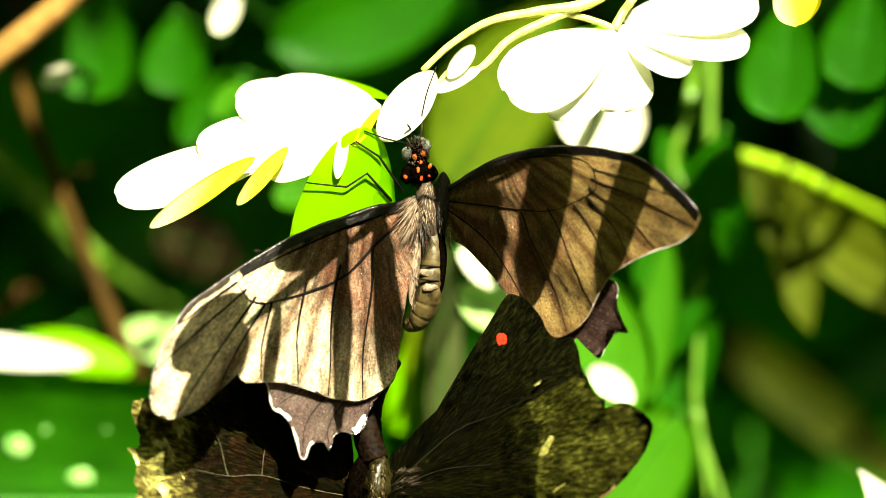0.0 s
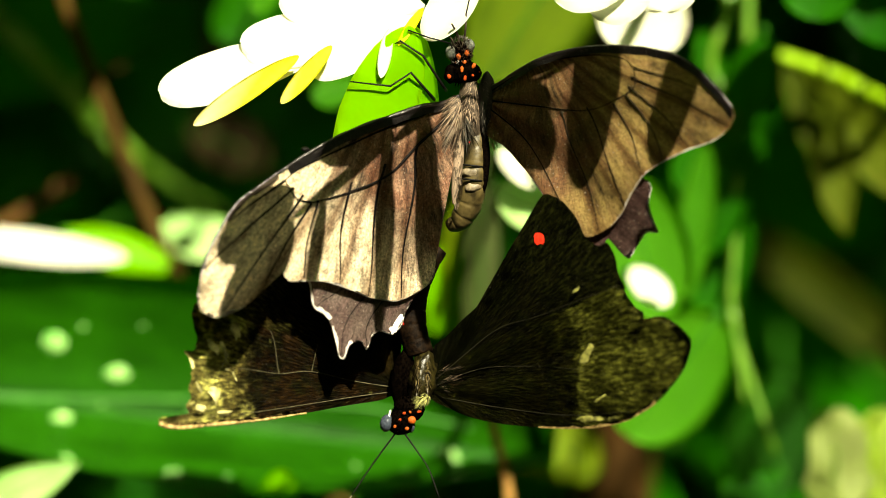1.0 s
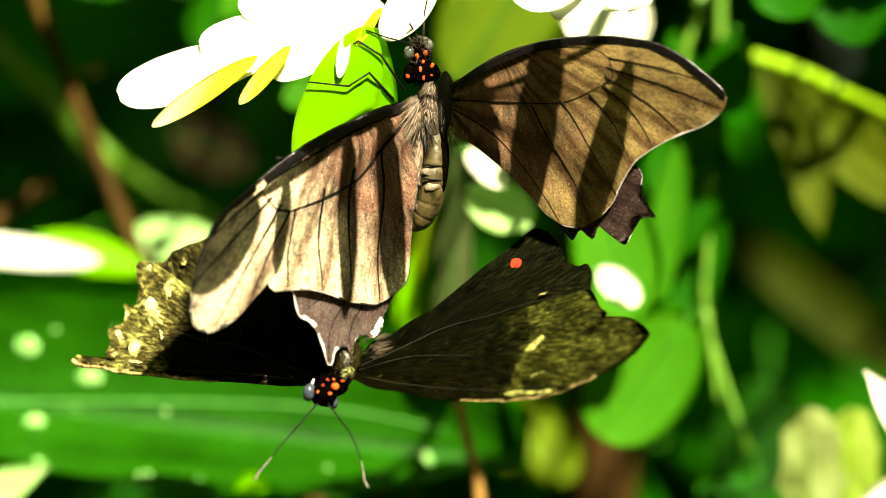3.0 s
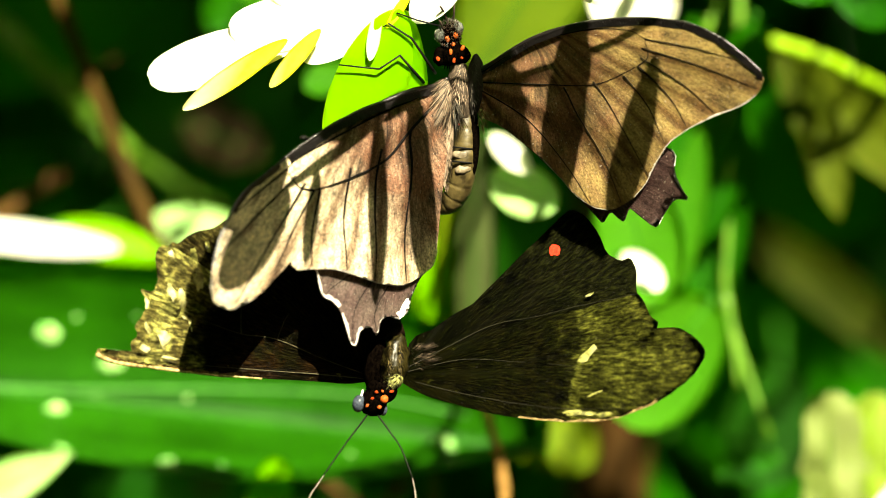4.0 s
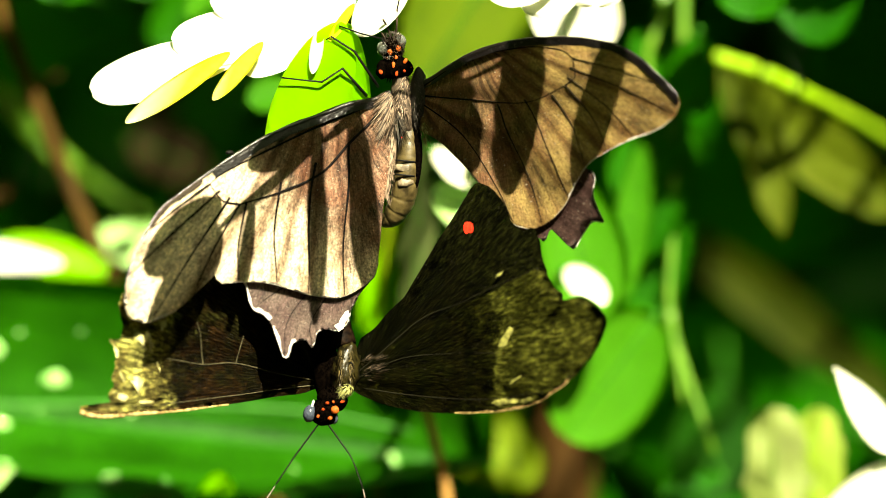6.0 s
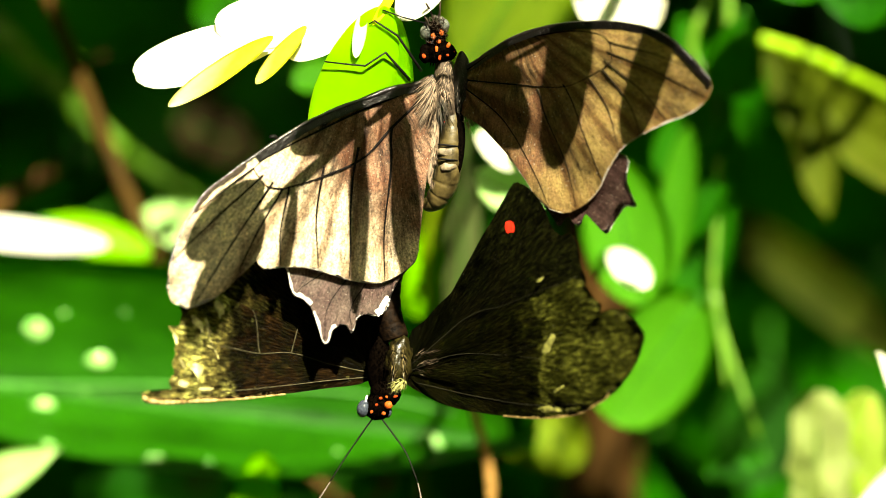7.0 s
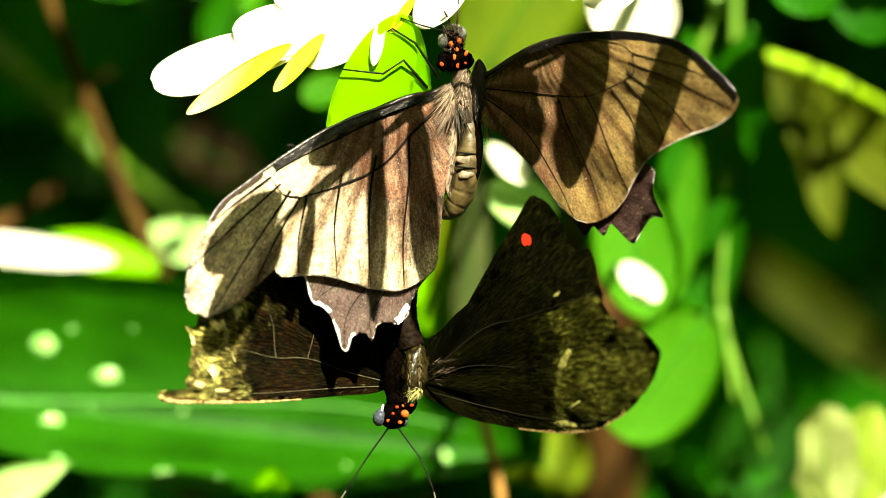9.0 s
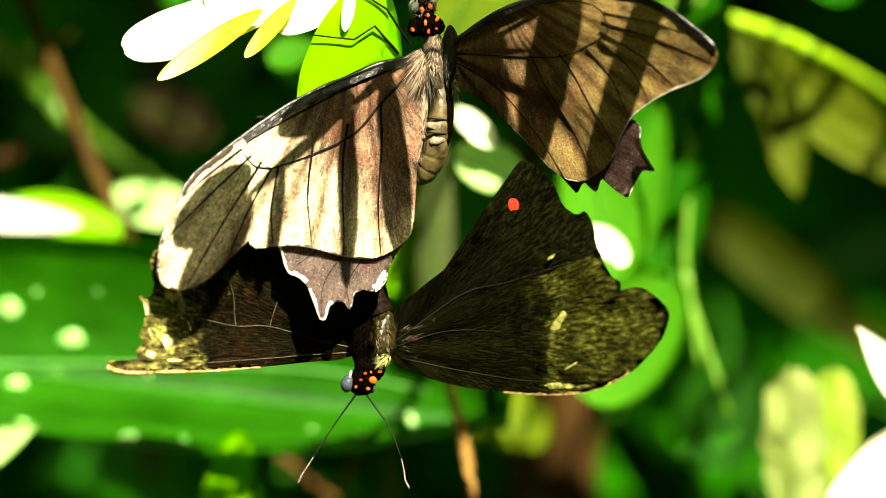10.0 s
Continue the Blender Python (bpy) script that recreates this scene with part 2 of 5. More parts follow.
# half-bright copy of the olive dry leaf, with shade put into its colour
M_OLIVESHADE = leaf_material("shaded_olive_leaf", (0.022, 0.036, 0.001), (0.046, 0.066, 0.002), (0.06, 0.09, 0.002), 0.3, 0.7)
M_GREYGREEN = leaf_material("grey_green_blade", (0.045, 0.065, 0.016), (0.085, 0.115, 0.034), (0.10, 0.14, 0.03), 0.3, 0.6, streaks=0.5)
M_CREAMLEAF = leaf_material("cream_leaf", (0.10, 0.15, 0.022), (0.30, 0.35, 0.13), (0.40, 0.52, 0.07), 0.35, 0.5, streaks=0.9)
# leaflets turned from the sun: light through them painted yellow, fading to cream
M_SHADEYELLOW = leaf_material("shade_yellow_leaflet", (0.66, 0.62, 0.04), (0.80, 0.76, 0.12), (0.88, 0.86, 0.06), 0.45, 0.5, fade=(0.009, 0.020, (0.82, 0.81, 0.60)))
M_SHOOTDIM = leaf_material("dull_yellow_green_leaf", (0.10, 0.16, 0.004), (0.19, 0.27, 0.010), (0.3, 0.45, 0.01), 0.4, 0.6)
# shrub leaves in sun; the strong light is put into a white-green colour
M_OVERLITGREEN = leaf_material("overlit_green_leaf", (0.34, 0.62, 0.22), (0.70, 0.80, 0.55), (0.6, 0.85, 0.2), 0.4, 0.5)
M_SHOOT = leaf_material("yellow_green_leaf", (0.20, 0.31, 0.02), (0.40, 0.48, 0.12), (0.5, 0.7, 0.04), 0.4, 0.5, streaks=0.6)
M_BROWNLEAF = leaf_material("brown_leaf", (0.012, 0.008, 0.0006), (0.030, 0.019, 0.0015), (0.04, 0.025, 0.002), 0.25, 0.8)
M_RIB = plain_material("green_midrib", (0.010, 0.075, 0.003), (0.022, 0.125, 0.007), 0.6, 300, 0.1)
M_PALERIB = plain_material("pale_green_midrib", (0.016, 0.090, 0.008), (0.034, 0.150, 0.016), 0.5, 300, 0.2)
M_STEM = plain_material("pale_stem", (0.40, 0.42, 0.08), (0.60, 0.60, 0.18), 0.5, 600)
M_LIMESTEM = plain_material("lime_stem", (0.13, 0.26, 0.006), (0.22, 0.38, 0.014), 0.55, 300, 0.2)
M_GREENSTEM = plain_material("green_stem", (0.045, 0.135, 0.005), (0.085, 0.20, 0.010), 0.5, 300)
M_TWIG = bark_material("brown_twig", (0.10, 0.05, 0.010), (0.27, 0.15, 0.045))
M_BARK = bark_material("dark_bark", (0.014, 0.007, 0.003), (0.04, 0.020, 0.008), 120)
M_TRUNK = bark_material("brown_trunk", (0.014, 0.006, 0.0001), (0.032, 0.0135, 0.0003), 60)
M_VINE = bark_material("reddish_vine", (0.018, 0.009, 0.0007), (0.050, 0.026, 0.002), 200)
M_DULLTWIG = bark_material("dull_twig", (0.020, 0.0095, 0.0015), (0.068, 0.032, 0.007), 250)
M_SOIL = bark_material("soil", (0.012, 0.009, 0.005), (0.035, 0.026, 0.016), 12)
# clear drops made opaque; their sun glint is put into a pale colour
M_GLINTDROP = plain_material("water_drop", (0.05, 0.24, 0.03), (0.34, 0.60, 0.20), 0.10, 600, 0.8, 0.0)

# one wing coloured twice: brighter for the sunlit left, darker for the dim right
M_LITUWING = wing_material("lit_cream_wing", (0.018, 0.009, 0.005), (0.35, 0.205, 0.130), (0.76, 0.645, 0.45), 22, 36, 1.3, 0.10, centre=(10.1, 8.0), rust=(0.20, 0.090, 0.052), grit=0.58, lines=(-53.5, -61.0, -69.7, -77.8, -87.5))
M_DIMUWING = wing_material("dim_olive_wing", (0.036, 0.022, 0.009), (0.26, 0.155, 0.072), (0.38, 0.28, 0.10), 20, 33, 0.9, 0.22, seed=3.0, centre=(9.6, 12.2), rust=(0.22, 0.105, 0.055), grit=0.42, lines=(-23.4, -32.3, -38.8, -45.8, -55.6, -65.7))
M_UHIND = wing_material("mauve_hindwing", (0.030, 0.016, 0.014), (0.078, 0.051, 0.042), (0.20, 0.15, 0.125), 28, 44, 0.7, seed=5.0, rust=(0.08, 0.035, 0.035))
# darker copy of the mauve hindwing; the right side's shade is in its colour
M_SHADEHIND = wing_material("shaded_mauve_hindwing", (0.020, 0.008, 0.007), (0.070, 0.034, 0.030), (0.12, 0.075, 0.065), 28, 44, 0.6, seed=5.5, rust=(0.03, 0.010, 0.010))
M_LWING = wing_material("black_brown_wing", (0.0008, 0.0009, 0.0002), (0.0050, 0.0056, 0.0011), (0.029, 0.0305, 0.0052), 27, 40, 1.0, 0.05, 7.0, 0.22, (0.14, 0.145, 0.026), 0.05, gloss=0.015, rust=(0.0045, 0.0040, 0.0009), band=(33, 4.5, 0.22), grit=0.26, wrinkle=5.0, rough=0.40)
M_LTORN = wing_material("worn_black_wing", (0.0022, 0.0018, 0.0006), (0.0072, 0.0064, 0.0018), (0.115, 0.100, 0.028), 31, 36, 1.35, 0.05, 9.0, 0.60, (0.40, 0.39, 0.11), 0.05, gloss=0.03, rust=(0.014, 0.0066, 0.0022), band=(38, 5.0, 0.5), grit=0.4, wrinkle=5.0, rough=0.36)
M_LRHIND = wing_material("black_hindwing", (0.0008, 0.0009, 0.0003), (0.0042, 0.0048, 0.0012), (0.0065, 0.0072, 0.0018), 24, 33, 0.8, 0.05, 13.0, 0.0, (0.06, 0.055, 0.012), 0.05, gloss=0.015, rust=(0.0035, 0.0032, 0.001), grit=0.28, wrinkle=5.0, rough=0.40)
# black hindwing lightened in colour to make up for the upper wing's shadow
M_LIFTHIND = wing_material("lightened_hindwing", (0.004, 0.0036, 0.0011), (0.016, 0.0148, 0.0038), (0.055, 0.046, 0.014), 27, 36, 0.9, 0.05, 11.0, 0.25, (0.18, 0.16, 0.045), 0.05, gloss=0.02, rust=(0.014, 0.008, 0.0022), grit=0.4, wrinkle=5.0, rough=0.4)
M_WORN = plain_material("worn_cream_scales", (0.09, 0.080, 0.026), (0.54, 0.50, 0.21), 0.5, 520, 0.2, 0.8)
M_DULLWORN = plain_material("dull_worn_scales", (0.020, 0.020, 0.004), (0.25, 0.245, 0.062), 0.55, 700, 0.3, 0.8)
M_VEIN = plain_material("dark_vein", (0.0015, 0.0010, 0.0008), (0.005, 0.0035, 0.003), 0.8, 1500, 0.08)
M_COSTA = plain_material("dark_leading_edge", (0.0015, 0.0010, 0.0011), (0.008, 0.0055, 0.0055), 0.34, 900, 0.8, 0.9)
M_LVEIN = plain_material("straw_vein", (0.004, 0.0035, 0.0015), (0.018, 0.016, 0.007), 0.7, 1500, 0.2)
M_PVEIN = plain_material("pale_straw_vein", (0.02, 0.017, 0.008), (0.075, 0.065, 0.034), 0.7, 1500, 0.2)
M_URVEIN = plain_material("brown_vein", (0.004, 0.0025, 0.0010), (0.014, 0.009, 0.004), 0.8, 1500, 0.08)
M_STRAW = plain_material("straw_edge", (0.07, 0.040, 0.010), (0.46, 0.33, 0.13), 0.55, 1100, 0.3, 0.8)
M_FUR = fur_material("cream_fur", (0.010, 0.006, 0.003), (0.23, 0.165, 0.115))
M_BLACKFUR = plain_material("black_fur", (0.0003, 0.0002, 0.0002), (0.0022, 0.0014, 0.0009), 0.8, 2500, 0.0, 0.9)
M_BELLY = plain_material("olive_belly", (0.016, 0.011, 0.003), (0.075, 0.055, 0.020), 0.45, 500, 0.3, 0.6)
M_LITBELLY = plain_material("lit_belly", (0.06, 0.045, 0.025), (0.19, 0.15, 0.10), 0.5, 900, 0.3, 0.6)
M_DARKBELLY = plain_material("dark_maroon_belly", (0.0010, 0.0005, 0.0003), (0.008, 0.0042, 0.0020), 0.6, 900, 0.03, 0.8)
M_RIMHAIR = fur_material("olive_gold_hair", (0.03, 0.03, 0.008), (0.36, 0.36, 0.12))
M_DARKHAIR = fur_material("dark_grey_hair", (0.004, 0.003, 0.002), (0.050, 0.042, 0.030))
M_AMBER = plain_material("dark_amber_shell", (0.0012, 0.0010, 0.0003), (0.019, 0.0150, 0.0036), 0.32, 900, 0.3, 1.0)
M_EYE = plain_material("grey_eye", (0.03, 0.034, 0.030), (0.11, 0.115, 0.10), 0.10, 3000, 0.6, 0.1)
M_PALEEYE = plain_material("blue_grey_eye", (0.018, 0.022, 0.032), (0.05, 0.06, 0.08), 0.12, 3000, 0.6, 0.1)
M_RED = plain_material("red_spot", (0.40, 0.012, 0.006), (0.62, 0.030, 0.014), 0.8, 3000, 0.1)
M_REDORANGE = plain_material("red_orange_spot", (0.14, 0.013, 0.003), (0.30, 0.040, 0.006), 0.8, 3000, 0.1)
M_ORANGE = plain_material("orange_spot", (0.16, 0.024, 0.002), (0.36, 0.075, 0.008), 0.6, 3000, 0.2)
M_FACE = fur_material("pale_face_hair", (0.03, 0.018, 0.012), (0.55, 0.50, 0.44))
M_LEG = plain_material("black_leg", (0.0012, 0.0012, 0.0012), (0.004, 0.0036, 0.0032), 0.55, spec=0.1)
M_CLUB = plain_material("pale_club", (0.04, 0.032, 0.025), (0.17, 0.145, 0.12), 0.5, 2500, 0.3)
M_FRINGE = plain_material("white_fringe", (0.55, 0.50, 0.46), (0.80, 0.76, 0.72), 0.6, 3000)


# ---- leaves ----
def width_at(t, shape):
    a, b = {"obovate": (0.8, 0.42), "oval": (0.6, 0.55), "pointed": (0.6, 1.0), "round": (0.5, 0.45)}[shape]
    top = a / (a + b)
    return (t ** a * (1 - t) ** b) / (top ** a * (1 - top) ** b) if 0 < t < 1 else 0.0


def blade(length, width, shape="oval", cup=0.08, bend=0.0, fold=0.05, nu=18, nv=8, ripple=0.01, thick=0.00025, seed=0.0, wavy=0.02):
    """A leaf blade from its base along +x, with a groove on its midrib."""
    bm = bmesh.new()
    rows = []
    for i in range(nu + 1):
        t = 0.5 - 0.5 * math.cos(math.pi * i / nu)
        t = min(max(t, 0.002), 0.998)
        w = width_at(t, shape) * width / 2
        row = []
        for j in range(nv + 1):
            s = 2 * j / nv - 1
            z = cup * width * s * s + fold * width * (abs(s) ** 0.5 if s else 0) * 0.5 + bend * length * (t - 0.2) ** 2
            z += ripple * width * noise.noise(Vector((t * 4 + seed, s * 2, seed)))
            edge = 1 + wavy * noise.noise(Vector((t * 9, 2 * math.copysign(1, s), seed + 4)))
            row.append(bm.verts.new((t * length, s * w * edge, z)))
        rows.append(row)
    for a, b in zip(rows, rows[1:]):
        for j in range(nv):
            bm.faces.new((a[j], b[j], b[j + 1], a[j + 1]))
    if thick:
        bmesh.ops.solidify(bm, geom=bm.faces[:], thickness=thick)
    return bm


def lay(base, tip, face):
    """The pose that puts a blade's base and tip at these places, its top towards face."""
    x = (Vector(tip) - Vector(base)).normalized()
    z = (Vector(face) - x * Vector(face).dot(x)).normalized()
    y = z.cross(x)
    m = Matrix((x, y, z)).transposed().to_4x4()
    m.translation = base
    return m


def leaflet(parent, base, tip, width, material, face=(0, -1, 0.3), shape="obovate", name="leaflet", label="", **more):
    o = parent.location
    b, t = at(base), at(tip)
    ob = part(name, blade((t - b).length, width / 1000, shape, **more), material, parent, label)
    ob.matrix_basis = Matrix.Translation(-o) @ lay(b, t, face)
    return ob


def stalk(parent, points, r0, r1, material, name="stem", label="", knob=0.0, wobble=0.1):
    o = parent.location
    return part(name, tube(bmesh.new(), [at(p) - o for p in points], r0 / 1000, r1 / 1000, wobble=wobble, knob=knob / 1000), material, parent, label)


def leaf(label, base, tip, width, material, face=(0, -1, 0.3), shape="oval", root=None, stem_material=None, group="", **more):
    """A single leaf: blade, raised midrib and a stalk that runs back to a branch."""
    b, t = at(base), at(tip)
    ob = thing("leaf", b, label, "leaf", group)
    length = (t - b).length
    bl = part("blade", blade(length, width / 1000, shape, **more), material, ob)
    bl.matrix_basis = Matrix.Translation(-b) @ lay(b, t, face)
    bend, fold = more.get("bend", 0.0), 0.0
    rib = tube(bmesh.new(), [(length * k / 8, 0, bend * length * (k / 8 - 0.2) ** 2) for k in range(9)], width / 1000 * 0.016, width / 1000 * 0.005, 6, 3)
    rb = part("midrib", rib, stem_material or M_GREENSTEM, ob)
    rb.matrix_basis = bl.matrix_basis.copy()
    if root:
        part("leaf_stalk", tube(bmesh.new(), [Vector((0, 0, 0)), (at(root) - b) * 0.5 + Vector((0, 0, -0.004)), at(root) - b], 0.0008, 0.0012), stem_material or M_GREENSTEM, ob)
    return ob


# ---- ground ----
bm = bmesh.new()
bmesh.ops.create_grid(bm, x_segments=40, y_segments=40, size=60)
for v in bm.verts:
    v.co.z = 0.03 * noise.noise(v.co * 0.7) - 0.03
tagged(part("ground", bm, M_SOIL, None, "dark bare soil under the shrubs"), category="ground", kind="structure")

# ---- woody stems of the shrub, behind everything ----
BACK = 420
for x, z, r in ((-150, 40, 5), (-60, 90, 5), (40, 60, 5), (150, 80, 5)):
    st = thing("sapling", at((x, BACK + 20, -1100)), "dark woody sapling rising from the soil", "sapling", "saplings")
    stalk(st, [(x, BACK + 20, -1110), (x + 14, BACK + 40, -600), (x - 8, BACK + 25, -100), (x + 5, BACK + 15, 180), (x + 30, BACK, 320)], r * 1.6, r * 0.5, M_BARK)


def mass(name, label, count, spot, long, wide, material, parent, seed):
    """Uncountable leaves in one mesh; spot() gives a place and a facing."""
    rng = random.Random(seed)
    bm = bmesh.new()
    for _ in range(count):
        p, f = spot(rng)
        d = Vector((rng.uniform(-1, 1), rng.uniform(-0.5, 0.5), rng.uniform(-1, 0.5))).normalized()
        le, wi = long * rng.uniform(0.7, 1.3), wide * rng.uniform(0.7, 1.3)
        m = lay(p, p + d * le, f)
        rows = []
        for t, w in ((0.0, 0.04), (0.2, 0.8), (0.5, 1.0), (0.8, 0.65), (1.0, 0.03)):
            rows.append([bm.verts.new(m @ Vector((t * le, s * w * wi / 2, 0.1 * wi * abs(s) - 0.1 * le * t * t))) for s in (-1, 0, 1)])
        for a, b in zip(rows, rows[1:]):
            for j in range(2):
                bm.faces.new((a[j], b[j], b[j + 1], a[j + 1]))
    me_ob = part(name, bm, material, parent, label)
    return tagged(me_ob, kind="stuff")


def behind(rng):
    y = rng.uniform(0.40, 1.3)
    return Vector((rng.uniform(-0.5, 0.5), y, HEIGHT + rng.uniform(-0.45, 0.45))), Vector((rng.uniform(-0.5, 0.5), -1, rng.uniform(-0.2, 0.9)))


shrub = thing("shrub", at((0, 500, -1100)), "dense dark green shrub in deep shade", "shrub", kind="stuff")
fo = mass("foliage", "deep green leaves in shade", 2600, lambda r: (lambda q: (q[0] - shrub.location, q[1]))(behind(r)), 0.10, 0.05, M_DEEP, shrub, 11)
for x in (-300, -80, 120, 300):
    stalk(shrub, [(x, 520, -1110), (x + 30, 560, -500), (x - 20, 600, 100), (x + 10, 640, 400)], 9, 3, M_BARK, "branch")

# ---- unseen tree crown added to shade the shrub, off to the sun's side ----
ACROSS = Vector((-SUN.y, SUN.x, 0)).normalized()
UP = SUN.cross(ACROSS).normalized()


def crown_spot(rng):
    a, k = rng.uniform(-0.5, 0.9), rng.uniform(1.65, 1.95)
    b = rng.uniform(1.08, 2.0)
    return ACROSS * a + UP * b + SUN * k, Vector((rng.uniform(-0.4, 0.4), rng.uniform(-0.6, 0.2), 1))


tree = thing("tree", Vector((1.5, 0.1, 0)), "unseen leafy tree added to shade the shrub", "tree")
mass("crown", "overhanging green leaves", 2900, lambda r: (lambda q: (q[0] - tree.location, q[1]))(crown_spot(r)), 0.085, 0.045, M_GREEN, tree, 21)
part("trunk", tube(bmesh.new(), [Vector((0, 0, -0.02)), Vector((0.05, 0, 0.9)), Vector((-0.05, -0.05, 1.7)), Vector((-0.4, -0.2, 2.2))], 0.06, 0.02), M_BARK, tree)
for e in ((-0.9, -0.1, 1.95), (-0.7, -0.5, 2.3), (-1.1, -0.3, 2.5), (-0.5, 0.1, 2.6)):
    part("limb", tube(bmesh.new(), [Vector((-0.05, -0.05, 1.7)), Vector((-0.3, -0.15, 1.95)), Vector(e)], 0.02, 0.004), M_BARK, tree)

# ---- unseen grove all round, added to dim the sky's fill, open towards the sun ----
def grove_spot(rng):
    while True:
        d = Vector((rng.gauss(0, 1), rng.gauss(0, 1), rng.gauss(0, 1))).normalized()
        if d.z > -0.42 and d.angle(SUN) > radians(22) and not (d.y > 0.75 and d.z < 0.5):
            return Vector((0, -0.2, HEIGHT)) + d * rng.uniform(1.9, 2.6), -d


grove = thing("grove", Vector((0, -2.3, 0)), "unseen ring of leafy trees added to cut the sky light", "trees", kind="stuff")
mass("foliage", "green leaves all round", 4800, lambda r: (lambda q: (q[0] - grove.location, q[1]))(grove_spot(r)), 0.32, 0.17, M_DEEP, grove, 31)
for x, y in ((-2.3, -0.5), (2.4, 0.4), (-1.6, -2.2), (-0.7, -2.7), (2.3, -1.2), (-2.1, 1.2)):
    o = grove.location
    part("trunk", tube(bmesh.new(), [Vector((x, y, -0.03)) - o, Vector((x * 1.03, y, 1.2)) - o, Vector((x * 0.95, y * 0.97, 2.4)) - o, Vector((x * 0.6, y * 0.6, 3.2)) - o], 0.09, 0.03, wobble=0.1), M_BARK, grove)

# ---- the sunlit sprig on which they hang ----
sprig = thing("leafy_sprig", at((31.7, 2, 63.3)), "sprig of leaflets with full sun painted near-white", "leaf sprig")
stalk(sprig, [(0.2, 2, 52.3), (5.4, 2, 57.1), (12.2, 2, 61.1), (21.4, 2, 63), (31.5, 4, 65.5), (44.7, 20, 78.7), (60.8, 80, 116.2), (55.9, 200, 164.5), (48.9, 345, 157.9)], 0.55, 1.6, M_STEM)
stalk(sprig, [(2.3, 0, 48.9), (5.4, 0, 52.3), (10.4, 0, 52.6), (15.4, 1, 57.7), (22.5, 2, 61.4), (31.5, 4, 65.3)], 0.5, 0.9, M_STEM, "side_stem")
stalk(sprig, [(21.6, 2, 63), (26.7, 3, 62.4), (31.5, 4, 61.1), (34.2, 5, 60)], 0.6, 0.6, M_STEM, "side_stem")
stalk(sprig, [(34.2, 5, 60), (35.9, 6, 63.1), (37.9, 6, 66.1), (41.2, 12, 75)], 0.8, 0.8, M_STEM, "side_stem")
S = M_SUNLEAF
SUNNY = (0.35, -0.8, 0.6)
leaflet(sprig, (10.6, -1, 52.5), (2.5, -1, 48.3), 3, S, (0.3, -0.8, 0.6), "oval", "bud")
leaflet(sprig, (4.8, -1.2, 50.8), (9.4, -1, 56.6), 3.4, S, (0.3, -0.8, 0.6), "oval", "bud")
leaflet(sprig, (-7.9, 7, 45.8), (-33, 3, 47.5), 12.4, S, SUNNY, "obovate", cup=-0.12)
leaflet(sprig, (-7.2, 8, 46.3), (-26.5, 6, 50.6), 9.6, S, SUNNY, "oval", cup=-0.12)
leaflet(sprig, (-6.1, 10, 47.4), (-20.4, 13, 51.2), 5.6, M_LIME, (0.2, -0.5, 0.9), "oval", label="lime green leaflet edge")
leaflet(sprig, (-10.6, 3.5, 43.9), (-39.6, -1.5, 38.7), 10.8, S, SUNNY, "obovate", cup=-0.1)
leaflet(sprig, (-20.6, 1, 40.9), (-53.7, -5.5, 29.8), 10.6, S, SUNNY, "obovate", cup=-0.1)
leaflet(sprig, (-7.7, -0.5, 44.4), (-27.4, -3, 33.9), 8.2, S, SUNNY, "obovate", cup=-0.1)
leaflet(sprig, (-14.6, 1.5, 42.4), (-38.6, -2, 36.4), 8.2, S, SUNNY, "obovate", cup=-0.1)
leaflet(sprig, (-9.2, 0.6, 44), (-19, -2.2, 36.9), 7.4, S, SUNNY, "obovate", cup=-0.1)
leaflet(sprig, (-29.2, -5, 36.6), (-47.5, -8, 24.1), 3.9, M_SHADEYELLOW, (-0.15, -0.95, -0.2), "oval", label="leaflet turned from the sun, its shade painted yellow")
leaflet(sprig, (-23.4, -5, 38.4), (-32.2, -7, 28.1), 3.1, M_SHADEYELLOW, (-0.15, -0.95, -0.2), "oval", label="leaflet turned from the sun, its shade painted yellow")
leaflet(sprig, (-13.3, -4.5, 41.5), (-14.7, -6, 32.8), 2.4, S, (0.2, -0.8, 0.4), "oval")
leaflet(sprig, (-7.4, -4, 45.3), (-11.8, -5, 38.6), 1.8, M_SHADEYELLOW, (-0.4, -0.5, -0.75), "oval")
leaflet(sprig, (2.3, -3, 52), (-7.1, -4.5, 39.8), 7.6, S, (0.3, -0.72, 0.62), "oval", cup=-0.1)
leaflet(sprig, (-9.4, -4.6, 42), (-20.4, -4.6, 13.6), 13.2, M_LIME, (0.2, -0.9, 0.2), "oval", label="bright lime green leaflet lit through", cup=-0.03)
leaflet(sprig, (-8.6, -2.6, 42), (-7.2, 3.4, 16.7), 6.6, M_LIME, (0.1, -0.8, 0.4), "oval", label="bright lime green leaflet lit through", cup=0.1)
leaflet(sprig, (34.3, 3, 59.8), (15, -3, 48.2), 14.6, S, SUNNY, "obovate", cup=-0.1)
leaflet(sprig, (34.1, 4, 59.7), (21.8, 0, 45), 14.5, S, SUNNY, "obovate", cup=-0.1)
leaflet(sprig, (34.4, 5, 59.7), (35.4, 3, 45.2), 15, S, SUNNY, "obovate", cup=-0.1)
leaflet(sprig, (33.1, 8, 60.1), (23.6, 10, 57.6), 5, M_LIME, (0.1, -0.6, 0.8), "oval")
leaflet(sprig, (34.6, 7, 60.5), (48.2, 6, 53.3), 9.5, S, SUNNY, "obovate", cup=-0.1)
